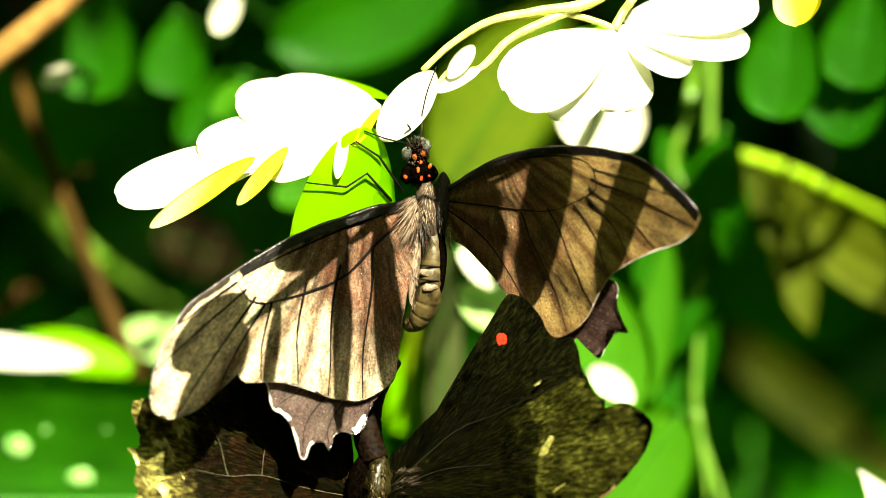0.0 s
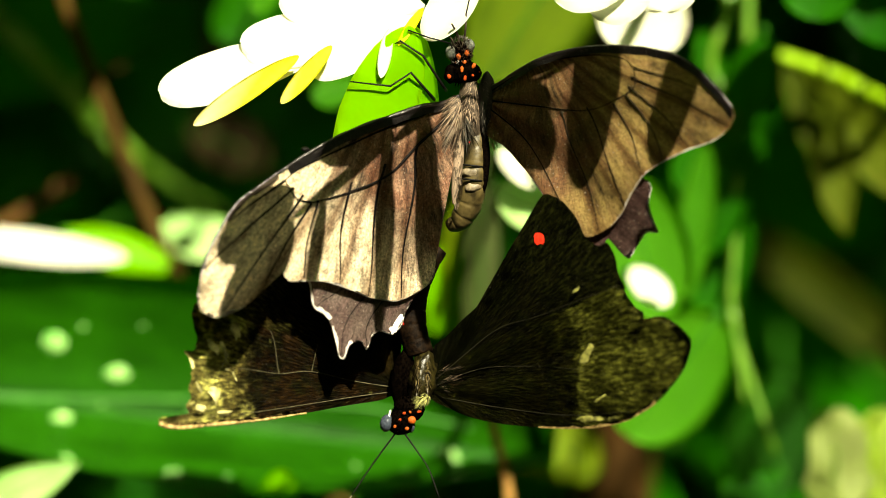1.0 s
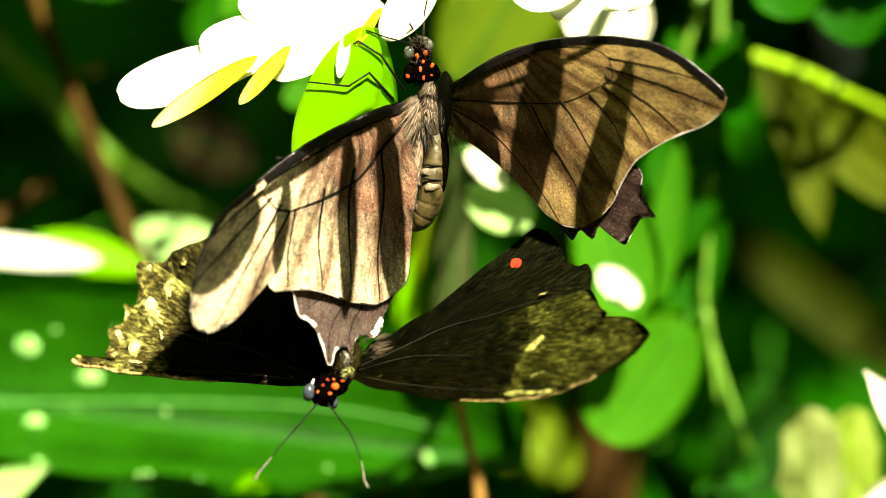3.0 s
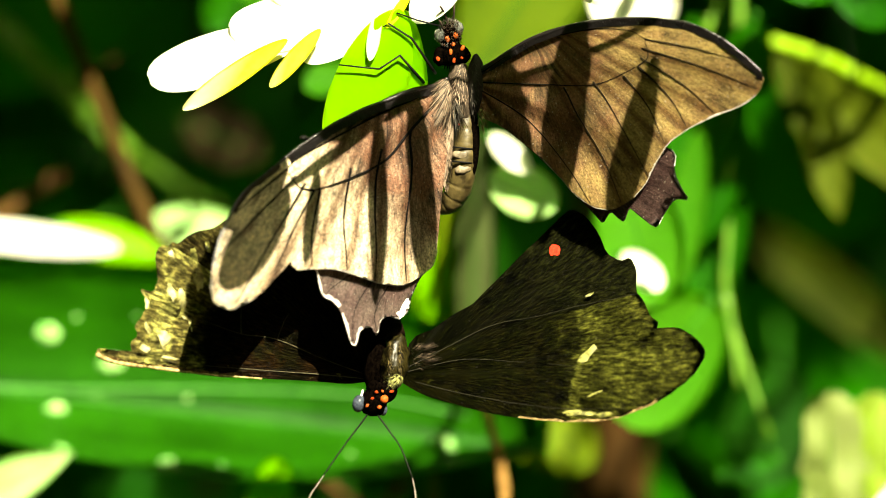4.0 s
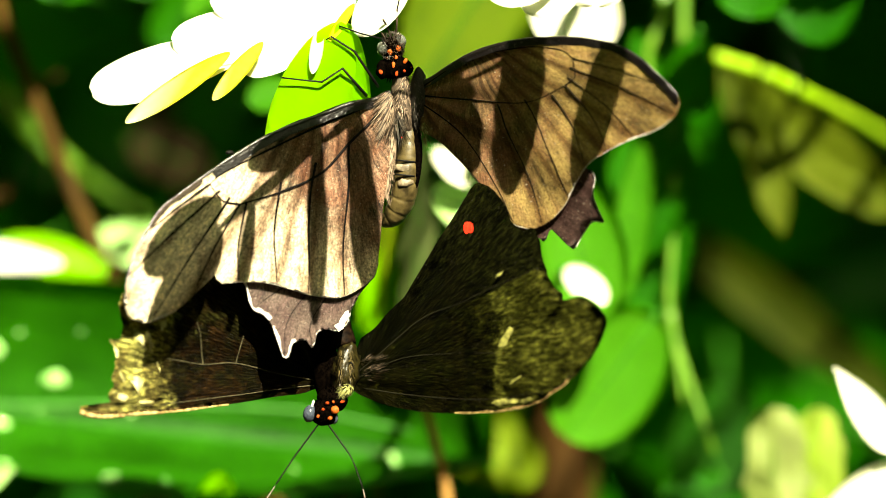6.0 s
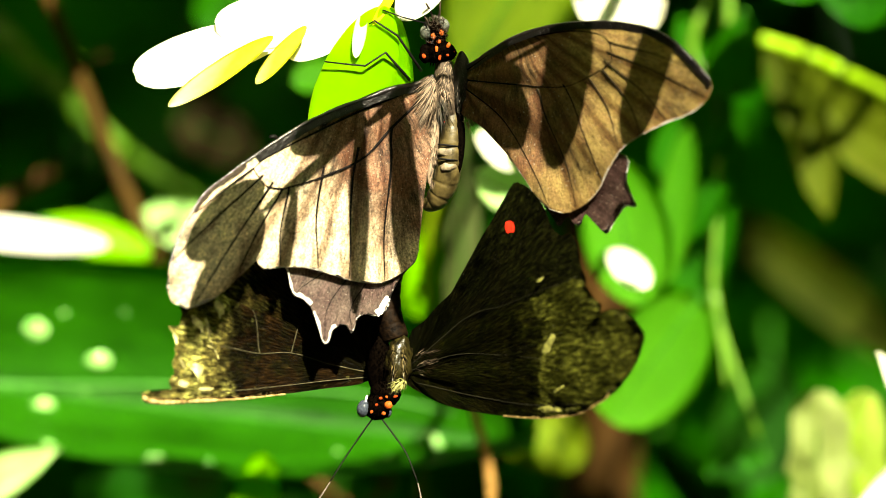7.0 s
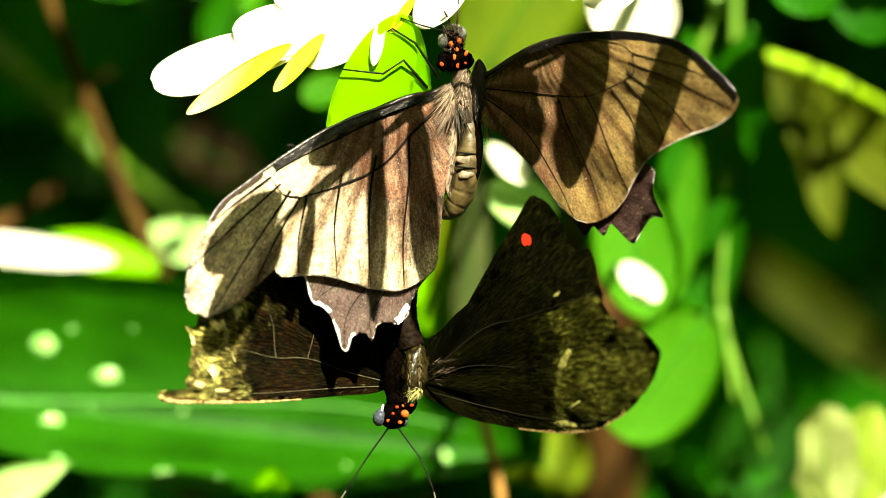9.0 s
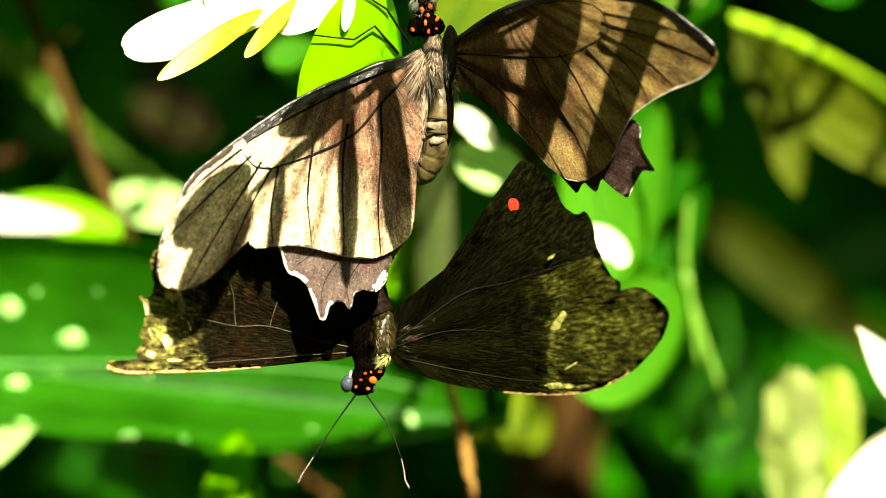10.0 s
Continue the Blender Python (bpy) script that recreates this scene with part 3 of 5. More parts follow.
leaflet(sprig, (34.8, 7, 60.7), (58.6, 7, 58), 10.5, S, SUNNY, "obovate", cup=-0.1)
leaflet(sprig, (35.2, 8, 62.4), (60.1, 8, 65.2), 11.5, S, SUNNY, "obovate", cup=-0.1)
leaflet(sprig, (68.3, 6, 71.4), (66.5, 4, 60.4), 9.8, M_SHADEYELLOW, (-0.4, -0.6, -0.7), "round")

# ---- a second sprig overhead; its leaflets throw the bands of shade on the wings ----
over = thing("overhead_sprig", at((60, -95, 110)), "green sprig hanging over the wings", "leaf sprig")
stalk(over, [(22, -80, 100), (60, -88, 104), (110, -90, 126), (200, -60, 260), (420, -100, 620), (560, -200, 850)], 0.4, 2.5, M_GREENSTEM)
for b, t, w in (
        ((19.1, -68.8, 88.7), (10.4, -75.1, 80.6), 2.1),
        ((10.8, -74.6, 82.8), (-2.0, -83.0, 77.5), 5.6),
        ((10.8, -74.8, 81.4), (-7.5, -87.7, 66.0), 1.9),
        ((14.4, -89.2, 95.6), (14.0, -93.7, 61.0), 4.0),
        ((20.0, -83.3, 99.3), (22.8, -86.3, 61.0), 5.8),
        ((1.5, -91.2, 77.9), (-0.7, -94.6, 61.0), 2.8),
        ((-5.9, -88.3, 73.7), (-18.3, -97.4, 61.0), 7.6),
        ((-1.4, -101.3, 78.9), (-13.2, -110.6, 61.0), 7.3),
        ((25.3, -67.3, 100.2), (36.8, -74.5, 74.5), 6.8),
        ((47.8, -85.8, 111.0), (43.1, -79.3, 71.1), 6.3),
        ((63.2, -97.8, 106.5), (55.3, -89.1, 73.7), 5.6),
        ((-1.7, -81.3, 79.1), (10.3, -74.2, 83.6), 4.0),
        ((3.6, -77.9, 82.7), (14.6, -71.1, 88.1), 1.8)):
    leaflet(over, b, t, w, M_GREEN, SUN, "oval", cup=0.03, fold=0.0)

# ---- leaves a hand's width behind ----
G2 = "leaves behind the sprig"


def backleaf(label, base, tip, width, material, face=(0, -1, 0.35), shape="oval", **more):
    root = (base[0] * 1.05 + 4, BACK + 20, base[2] * 1.05 + 10)
    return leaf(label, base, tip, width, material, face, shape, root, M_RIB, G2, **more)


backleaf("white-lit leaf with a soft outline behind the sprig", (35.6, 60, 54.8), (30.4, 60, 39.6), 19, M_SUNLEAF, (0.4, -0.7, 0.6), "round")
backleaf("round green leaflet in soft shade", (72.3, 110, 72.6), (69.3, 110, 48.4), 16.8, M_GREEN, shape="obovate")
backleaf("round green leaflet in soft shade", (88.9, 120, 76.6), (85.3, 120, 55), 17, M_GREEN, shape="obovate")
backleaf("round green leaflet in soft shade", (92.6, 125, 62), (78.8, 125, 46.2), 18.2, M_GREEN, shape="obovate")
backleaf("round dark green leaflet in deep shade", (60.9, 140, 47.5), (56.7, 140, 30.5), 12.5, M_GREEN, (0, -0.7, -0.7), "obovate")
backleaf("round green leaflet in soft shade", (-69.3, 160, 79.4), (-70.7, 160, 54.1), 19.4, M_GREEN, (0, -0.9, 0.1), "obovate")
backleaf("round green leaflet in soft shade", (-52.9, 160, 72.2), (-53, 160, 55.1), 14.7, M_GREEN, (0, -0.9, 0.1), "obovate")
backleaf("dark green leaf in deep shade", (6.3, 200, 81.8), (-34.2, 200, 67.4), 23.2, M_GREEN, (0, -0.9, -0.1), "oval")
backleaf("dark green leaf in deep shade", (-40.4, 200, 61.3), (-53.9, 200, 46.7), 13.5, M_GREEN, (0, -0.9, -0.1), "oval")
backleaf("small white-lit leaf tip on the shrub", (-38.2, 120, 74), (-42.3, 120, 65.6), 5.7, M_SUNLEAF)
backleaf("small pale leaf tip on the shrub", (-37.2, 120, 55.9), (-42.7, 120, 49.1), 5.1, M_PALEGREEN)
backleaf("small white-lit leaf tip on the shrub", (-70.1, 120, 58.4), (-77.5, 120, 55), 4.5, M_SUNLEAF)
backleaf("small pale leaf tip on the shrub", (-21.5, 120, 35.3), (-30.6, 120, 32), 7.9, M_PALEGREEN)

# hanging compound leaf on the right, its stalk and pale leaflets
hang = thing("hanging_sprig", at((51.9, 150, 45.8)), "hanging green sprig with soft round leaflets", "leaf sprig")
stalk(hang, [(66, 330, 102.2), (55.4, 160, 60.3), (53.1, 150, 50.4), (50.7, 150, 39.9), (56, 150, 29.4), (55.9, 150, 3.8), (55.9, 150, -12.6), (64.6, 150, -39.4)], 1.1, 0.7, M_GREENSTEM)
stalk(hang, [(58.9, 160, 76.8), (58.7, 160, 48.5), (59.1, 160, 39.1)], 1.2, 0.8, M_GREENSTEM, "side_stem")
stalk(hang, [(55.4, 150, -10.3), (57.1, 150, -19.6), (58.2, 150, -28.9)], 1.1, 0.5, M_GREENSTEM, "side_stem")
for b, t, w, mt in (((58.3, 150, 31.8), (44.3, 150, 14.3), 14, M_GREEN), ((57.1, 150, 22.4), (46, 150, 0.3), 14, M_GREEN),
                    ((57.4, 155, 14.3), (50.3, 155, -12.7), 12.9, M_GREEN), ((59.7, 155, 29.5), (57.4, 155, 14.3), 8.2, M_GREEN),
                    ((57.3, 158, 31.5), (54.8, 158, -13.6), 9.6, M_GREEN), ((49.6, 142, 24.5), (45.2, 142, -8.2), 8.0, M_PALEGREEN), ((48.4, 152, 48.0), (54.2, 152, 28.0), 7.0, M_GREEN)):
    leaflet(hang, b, t, w, mt, (0, -0.9, 0.2), "oval")
backleaf("large round pale green leaf", (51.8, 130, -10.6), (33.5, 130, -35.6), 21.5, M_PALEGREEN, (0.1, -0.9, 0.2), "round")
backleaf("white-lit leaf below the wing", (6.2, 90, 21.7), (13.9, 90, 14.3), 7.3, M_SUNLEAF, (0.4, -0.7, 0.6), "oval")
backleaf("leaf below the wing with sunlight painted white-green", (6.2, 95, 13.2), (19.7, 95, 7.7), 12.2, M_OVERLITGREEN, (0.3, -0.8, 0.4), "oval")
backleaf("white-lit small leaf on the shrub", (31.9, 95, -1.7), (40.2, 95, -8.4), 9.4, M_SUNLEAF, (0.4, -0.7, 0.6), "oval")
backleaf("pale green leaf behind the wing tips", (32.4, 110, 17.3), (39.1, 110, -11.9), 18, M_PALEGREEN, (0.1, -0.9, 0.1), "oval")
# stem and dry leaf
dry = thing("dry_branch", at((88.9, 170, 32.2)), "yellow-green stalk with hanging olive dry leaves", "branch")
stalk(dry, [(65.4, 160, 42.9), (76.9, 165, 39.2), (88.9, 170, 33.4), (135.4, 340, 20.2)], 1.3, 1.8, M_LIMESTEM)
leaflet(dry, (69.7, 178, 40.1), (105.1, 178, 10.8), 15.0, M_OLIVE, (-0.1, -0.9, -0.2), "oval", ripple=0.1, wavy=0.08)
leaflet(dry, (67.8, 176, 41.9), (81.6, 176, 16.2), 9.6, M_OLIVE, (-0.1, -0.9, -0.2), "oval", ripple=0.06, seed=3.0)
leaflet(dry, (75.5, 175, 28.1), (80.7, 175, 5.6), 9.8, M_OLIVE, (0.1, -0.9, -0.1), "pointed", ripple=0.05, seed=5.0)
leaflet(dry, (60, 330, 12), (122, 330, -34.2), 13, M_OLIVESHADE, (-0.1, -0.9, -0.2), "oval", ripple=0.05, bend=0.06)
# lower right
backleaf("cream-white leaf with a wavy edge", (76.4, 134, -60.4), (75.7, 134, -29.3), 16.1, M_CREAMLEAF, (0.4, -0.8, 0.5), "round", ripple=0.3, wavy=0.3, seed=2.0)
backleaf("yellow-green leaf with a wavy edge", (83.8, 141, -59.6), (85.2, 141, -29.7), 13.0, M_SHOOT, (0.3, -0.8, 0.4), "round", ripple=0.3, wavy=0.25, seed=5.0)
backleaf("white-lit petal-like leaf on the shrub", (93.9, 60, -36.5), (81.9, 60, -20.1), 9.6, M_SUNLEAF, (0.4, -0.8, 0.5), "pointed")
backleaf("white-lit petal-like leaf on the shrub", (102.5, 60, -41.8), (76.4, 60, -52.2), 16, M_SUNLEAF, (0.4, -0.8, 0.5), "pointed")
backleaf("small pale leaf tip on the shrub", (67, 160, -44.8), (54.1, 160, -47.9), 5.2, M_GREEN)
# large broad leaf across the lower left
broad = backleaf("broad glossy green leaf with water drops", (-133.4, 140, -25.4), (19.0, 132, -42.0), 47.5, M_BROAD, (0.1, -0.85, 0.5), "oval", cup=0.30, fold=0.14, nu=30, nv=14)
backleaf("yellow-green curved leaf edge on the shrub", (-83.6, 156, 4.6), (-61.1, 156, -2.2), 9.6, M_LIME, (0.2, -0.9, 0.3), "oval", cup=-0.15)
backleaf("white-lit leaf on the shrub", (-113.4, 149, 4.5), (-69.5, 149, -0.1), 8.4, M_SUNLEAF, (0.3, -0.8, 0.6), "oval", cup=-0.1)
backleaf("shrub leaf with sunlight painted white-green", (-65.4, 176, 4.6), (-45.8, 176, 1.6), 12.0, M_OVERLITGREEN, (0.3, -0.8, 0.5), "round", wavy=0.15)
backleaf("cream leaf tip on the shrub", (-96.6, 100, -50.9), (-74.9, 100, -40.8), 10.0, M_OVERLITGREEN, (0.3, -0.8, 0.5), "pointed")
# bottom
# leaves added to fill the background, their shade painted in
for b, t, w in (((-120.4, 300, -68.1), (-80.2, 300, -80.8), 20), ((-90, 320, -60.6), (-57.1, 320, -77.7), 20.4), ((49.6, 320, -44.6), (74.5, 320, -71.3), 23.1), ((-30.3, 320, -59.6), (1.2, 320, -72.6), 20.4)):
    backleaf("hanging green leaf with shade put into its colour", b, t, w, M_SHADEGREEN, (0, -0.5, -0.85))
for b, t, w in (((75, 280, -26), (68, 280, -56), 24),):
    backleaf("hanging green leaf with shade put into its colour", b, t, w, M_SHADEGREEN, (0, -0.6, -0.75))
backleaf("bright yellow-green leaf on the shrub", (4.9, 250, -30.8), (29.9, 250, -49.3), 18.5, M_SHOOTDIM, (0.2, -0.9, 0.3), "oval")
backleaf("bright green strap leaf on the shrub", (-41.7, 114, -70.6), (-35.5, 114, -42.2), 10.1, M_LIME, (0.1, -0.9, 0.2), "round")
backleaf("bright yellow-green leaf on the shrub", (-5.9, 150, -19.2), (-3.0, 150, 3.6), 7.7, M_LIME, (-0.2, -0.9, 0.2), "oval")
backleaf("grey-green blade standing upright", (3.0, 140, -22.3), (3.9, 140, 26), 9.0, M_GREYGREEN, (0.3, -0.8, -0.2), "pointed")
backleaf("yellow-green leaf on the shrub", (27.5, 150, 72.5), (3.6, 150, 36.9), 26.9, M_SOFTOLIVE, (0.1, -0.9, 0.2), "oval")
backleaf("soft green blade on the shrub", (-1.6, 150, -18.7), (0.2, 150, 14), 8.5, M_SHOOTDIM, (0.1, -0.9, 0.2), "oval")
backleaf("olive blade on the shrub", (-5.6, 170, -75.3), (-4.9, 170, -44.9), 5.9, M_OLIVE, (0.1, -0.9, 0.2), "pointed")
backleaf("withered brown leaf in shade", (-64.7, 290, 29.1), (-46.2, 290, 21.1), 14.6, M_BROWNLEAF, (0, -0.9, 0.3), "oval", ripple=0.1)
bs = thing("shrub_shoot", at((-113.4, 260, 55.6)), "soft green slanting shrub shoot", "stem")
stalk(bs, [(-150.5, 430, 81), (-108.2, 260, 53), (-91.5, 260, 36.2), (-72.2, 260, 18.1), (-58.8, 430, 3.9)], 2.6, 2.2, M_GREENSTEM)
for a, b in (((-91.5, 260, 36.2), (-84.4, 270, 41.7)), ((-79.9, 260, 25.2), (-82.2, 275, 15.7))):
    stalk(bs, [a, b], 1.2, 0.6, M_GREENSTEM, "side_shoot")
# twigs
tw = thing("twig", at((-70.1, 100, 71.6)), "sunlit brown woody twig", "twig", "twigs")
stalk(tw, [(-97, 100, 50.5), (-84, 100, 60.3), (-77.3, 100, 65.6), (-70.1, 100, 71.6), (-60, 102, 82), (-71.7, 150, 109.4), (-117.6, 345, 159.8)], 2.9, 2.4, M_TWIG, "wood")
tw = thing("twig", at((-100.3, 200, 6.4)), "broken brown twig end", "twig", "twigs")
stalk(tw, [(-84.4, 200, 16.4), (-89.3, 200, 13.1), (-95.4, 200, 8.9), (-105.2, 200, 2.8), (-134.2, 345, -9.8)], 1.7, 1.4, M_DULLTWIG, "wood", knob=0)
tw = thing("twig", at((5.4, 110, -34.3)), "thin pinkish brown twig", "twig", "twigs")
stalk(tw, [(3.2, 110, -20.9), (6.5, 110, -34.3), (9.3, 110, -45.6), (10.4, 110, -59.1), (15.3, 345, -118.1)], 0.9, 1.3, M_TWIG, "wood")
tw = thing("vine_stem", at((-84, 180, 47.2)), "long thin reddish brown stem", "stem")
stalk(tw, [(-102.1, 345, 89.8), (-86.4, 180, 58), (-79.3, 180, 37.6), (-70.9, 180, 17.1), (-60.1, 180, -8.1), (-60.8, 345, -34.9)], 1.5, 1.8, M_VINE, "wood")
for a, b in (((-79.3, 180, 37.6), (-74, 200, 40.6)), ((-70.9, 180, 17.1), (-76.2, 205, 13.2))):
    stalk(tw, [a, b], 0.7, 0.4, M_VINE, "spur")
tw = thing("trunk", at((34.1, 210, -66.5)), "brown mossy trunk in the shade", "trunk")
stalk(tw, [(39.6, 300, -1141.9), (37.8, 290, -87.2), (35.8, 290, -44.8), (32.8, 300, -26.5), (29.5, 330, 5.7)], 8, 4, M_TRUNK, "wood")
for a, b in (((36.2, 288, -46.1), (44.8, 300, -34.5)), ((37, 288, -55.3), (30.1, 300, -47.8))):
    stalk(tw, [a, b], 2.2, 0.8, M_TRUNK, "spur")
for pts in ([(-29.8, 190, -49.2), (-21.2, 190, -56.4), (-11.3, 190, -64.7), (-2.6, 345, -88.1)], [(-11.6, 195, -50.4), (-17.5, 195, -59), (-22.2, 195, -68.9), (-30.3, 345, -88.6)]):
    tw = thing("twig", at(pts[0]), "dim brown twig in the shade", "twig", "twigs")
    stalk(tw, pts, 0.9, 1.2, M_DULLTWIG, "wood")
# midrib and drops on the broad leaf
skin = broad.children[0]
skin_m = Matrix.Translation(broad.location) @ skin.matrix_basis
tree_of = BVHTree.FromPolygons([skin_m @ v.co for v in skin.data.vertices], [p.vertices for p in skin.data.polygons])
rib = []
for x, z in ((-101.8, -29.0), (-84.7, -29.4), (-50.4, -29.3), (-20.7, -30.4), (2.2, -34.4)):
    hit = tree_of.ray_cast(Vector((x / 1000, 0, HEIGHT + z / 1000)), Vector((0, 1, 0)))[0]
    if hit:
        rib.append(hit - broad.location)
part("midrib", tube(bmesh.new(), rib, 0.0009, 0.0004, 8, 8), M_PALERIB, broad, "pale raised midrib")
for p, r, flat in (((-83.5, 128, -18.0), 3.2, 0.9), ((-70.7, 128, -24.2), 3.6, 0.6), ((-81.8, 128, -33.4), 3.1, 0.6), ((-57.6, 128, -43.6), 2.3, 0.9),
                   ((-67.5, 128, -43.9), 1.5, 0.9), ((-78.9, 128, -40.8), 1.6, 1.1), ((-77.6, 128, -14.5), 1.1, 0.6), ((-46.9, 128, -44.0), 0.9, 0.8),
                   ((-35.5, 128, -43.3), 0.7, 0.8), ((-65.3, 128, -14.5), 0.7, 0.6), ((-73.8, 128, -30.5), 0.7, 0.7), ((-54.9, 128, -31.1), 0.6, 0.7),
                   ((-2.9, 128, -39.6), 2.4, 0.8), ((-1.4, 128, -41), 1.8, 0.9), ((-97.1, 128, -28), 1.4, 0.6), ((-21.4, 128, -42.1), 0.7, 0.6),
                   ((-11.1, 128, -43.1), 0.9, 0.8)):
    hit = tree_of.ray_cast(Vector((at(p).x, 0, at(p).z)), Vector((0, 1, 0)))[0]
    if hit:
        tagged(part("water_drop", ball(bmesh.new(), hit, (r * 0.8 / 1000, r * 0.3 / 1000, r * 0.8 * flat / 1000), (20, 12 * math.sin(r * 40), 0), seg=16, rings=10, rough=0.0006), M_GLINTDROP, None, "drop of water on the broad leaf, glint in its colour"), category="drop", group="drops on the broad leaf")


# ---- wings ----
def cut_corners(pts, k=0.2):
    out = []
    for a, b in zip(pts, pts[1:] + pts[:1]):
        out += [a.lerp(b, k), a.lerp(b, 1 - k)]
    return out


CRUMPLED = {9.0: (30.0, 1.5), 8.0: (26.0, 0.6), 7.0: (32.0, 1.2)}


def sheet_z(x, y, pleats, seed):
    """Relief of a wing in millimetres: pleats along the rays, slow waves, and creases where the wing is crumpled."""
    r, ang = math.hypot(x, y), math.atan2(y, x)
    z = 0.5 * math.sin(ang * pleats * 2 + seed) * min(1, r / 12) + 0.10 * noise.noise(Vector((x * 0.45, y * 0.45, seed))) * min(1, r / 12)
    if seed in CRUMPLED:
        start, deep = CRUMPLED[seed]
        k = min(1, max(0, (r - start) / 9))
        z += deep * k * (abs(noise.noise(Vector((x * 0.22, y * 0.22, seed + 3)))) * 2.2 - 0.5 + 0.35 * noise.noise(Vector((x * 0.6, y * 0.6, seed))))
    return z + 0.5 * noise.noise(Vector((x * 0.09, y * 0.09, seed))) * min(1, r / 15)


def wing_sheet(outline, side, back=0.0, rings=22, pleats=7.0, ragged=0.0, seed=0.0):
    """A pleated wing membrane, fanned out from its hinge; outline in millimetres (outward, up)."""
    pts = cut_corners([Vector(p) for p in outline])
    line = []
    for a, b in zip(pts, pts[1:] + pts[:1]):
        n = max(1, int((b - a).length / 0.9))
        line += [a.lerp(b, i / n) for i in range(n)]
    if ragged:
        line = [p * (1 + ragged * noise.noise(Vector((p.x * 0.5, p.y * 0.5, seed))) * min(1, p.length / 30)) for p in line]
    bm = bmesh.new()
    centre = bm.verts.new((0, 0, -side * back / 1000))
    prev_ring = None
    for k in range(1, rings + 1):
        f = k / rings
        ring = []
        for p in line:
            q = p * f
            z = sheet_z(q.x, q.y, pleats, seed)
            ring.append(bm.verts.new((q.x / 1000, q.y / 1000, side * (z - back) / 1000)))
        n = len(ring)
        for i in range(n):
            if prev_ring:
                bm.faces.new((prev_ring[i], ring[i], ring[(i + 1) % n], prev_ring[(i + 1) % n]))
            else:
                bm.faces.new((centre, ring[i], ring[(i + 1) % n]))
        prev_ring = ring
    bmesh.ops.solidify(bm, geom=bm.faces[:], thickness=0.00012)
    return bm


def vein_line(pts, side, lift, seed, r0, r1, pleats=7.0, wobble=0.0):
    """A raised vein that follows the wing's relief."""
    flat = smooth_line([(x, y, 0) for x, y in pts], 8)
    return tube(bmesh.new(), [Vector((p.x / 1000, p.y / 1000, side * (sheet_z(p.x, p.y, pleats, seed) + lift) / 1000)) for p in flat], r0 / 1000, r1 / 1000, 6, 2, wobble)


def rays(cell, ends, hinge=(0.0, 0.0)):
    """Veins that spread from the end of the wing's cell to the margin."""
    out = []
    n = len(ends)
    for i, e in enumerate(ends):
        c = Vector(cell[0]).lerp(Vector(cell[1]), i / max(1, n - 1))
        m = c.lerp(Vector(e), 0.5) + (c - Vector(hinge)).normalized() * 0.8
        out.append([tuple(c), tuple(m), tuple(Vector(e))])
    return out


def hinge_pose(side, tilt, hinge, turn):
    """Rest pose of a wing (outward axis tilted towards the eye), turned by a rotation vector in degrees."""
    t = radians(tilt)
    s, v = Vector((side * math.cos(t), -math.sin(t), 0)), Vector((0, 0, 1))
    rest = Matrix((s, v, s.cross(v))).transposed()
    w = Vector([radians(a) for a in turn])
    spin = Matrix.Rotation(w.length, 3, w.normalized()) if w.length > 1e-6 else Matrix.Identity(3)
    return Matrix.LocRotScale(mm3(hinge), (spin @ rest).to_quaternion(), None)


WINGS = {}


def wing(key, name, parent, outline, material, side, tilt, hinge, label, back=0.0, veins=(), vein_lift=0.06, vein_material=None, vein_r=0.17, costa=0, cubit=None, **more):
    ob = part(name, wing_sheet(outline, side, back, **more), material, parent, label)
    if veins:
        for line in veins:
            part("vein", vein_line(line, side, vein_lift - back, more.get("seed", 0.0), vein_r * 1.25, vein_r * 0.45, wobble=0.35), vein_material or M_VEIN, ob)
    if cubit:
        part("main_vein", vein_line(cubit, side, vein_lift + 0.1 - back, more.get("seed", 0.0), 0.30, 0.15, wobble=0.3), M_VEIN, ob, "thick dark main vein")
    if costa:
        part("leading_edge", vein_line(outline[:costa], side, -back, more.get("seed", 0.0), 0.50, 0.18, wobble=0.3), M_COSTA, ob, "dark glossy leading edge")
    ob.matrix_basis = hinge_pose(side, tilt, hinge, (0, 0, 0))
    WINGS.setdefault(key, []).append((ob, side, tilt, hinge))
    return ob


UR_FORE = [
    (0, 1.5), (3.1, 2.4), (7.6, 4.3), (12.1, 6.1), (18.4, 7.5), (24.7, 8), (31, 7.8), (37.1, 7), (43.3, 5.4),
    (48.1, 2.7), (51.7, -0.5), (54.8, -3.9), (55.2, -5.4), (53.9, -7.5), (50.7, -9.4), (45.1, -10.7), (40.5, -12.2), (36.5, -14.3),
    (33.2, -18), (30.9, -21.1), (27.8, -23.7), (24.1, -25.2), (20.9, -24.3), (17.8, -22), (14.9, -18.1), (10.8, -13.6), (6.3, -9.8),
    (3.1, -7.5), (0.2, -6), (-0.5, -2.5)]
UR_HIND = [
    (1.8, -5), (10.8, -10.6), (18.4, -17.6), (30.9, -16.7), (35.9, -15.3), (36.9, -16.8), (36.2, -19.9), (37.3, -22.8), (38.3, -24.7),
    (35.4, -24.3), (33.1, -26.7), (31.5, -29.1), (29.9, -28.2), (28.4, -26), (26.7, -25), (25.6, -27.5), (24.4, -26.7), (23.2, -25.3),
    (21.5, -27.5), (20.4, -25.5), (18.4, -23), (12.1, -15.6), (5.7, -9.6)]
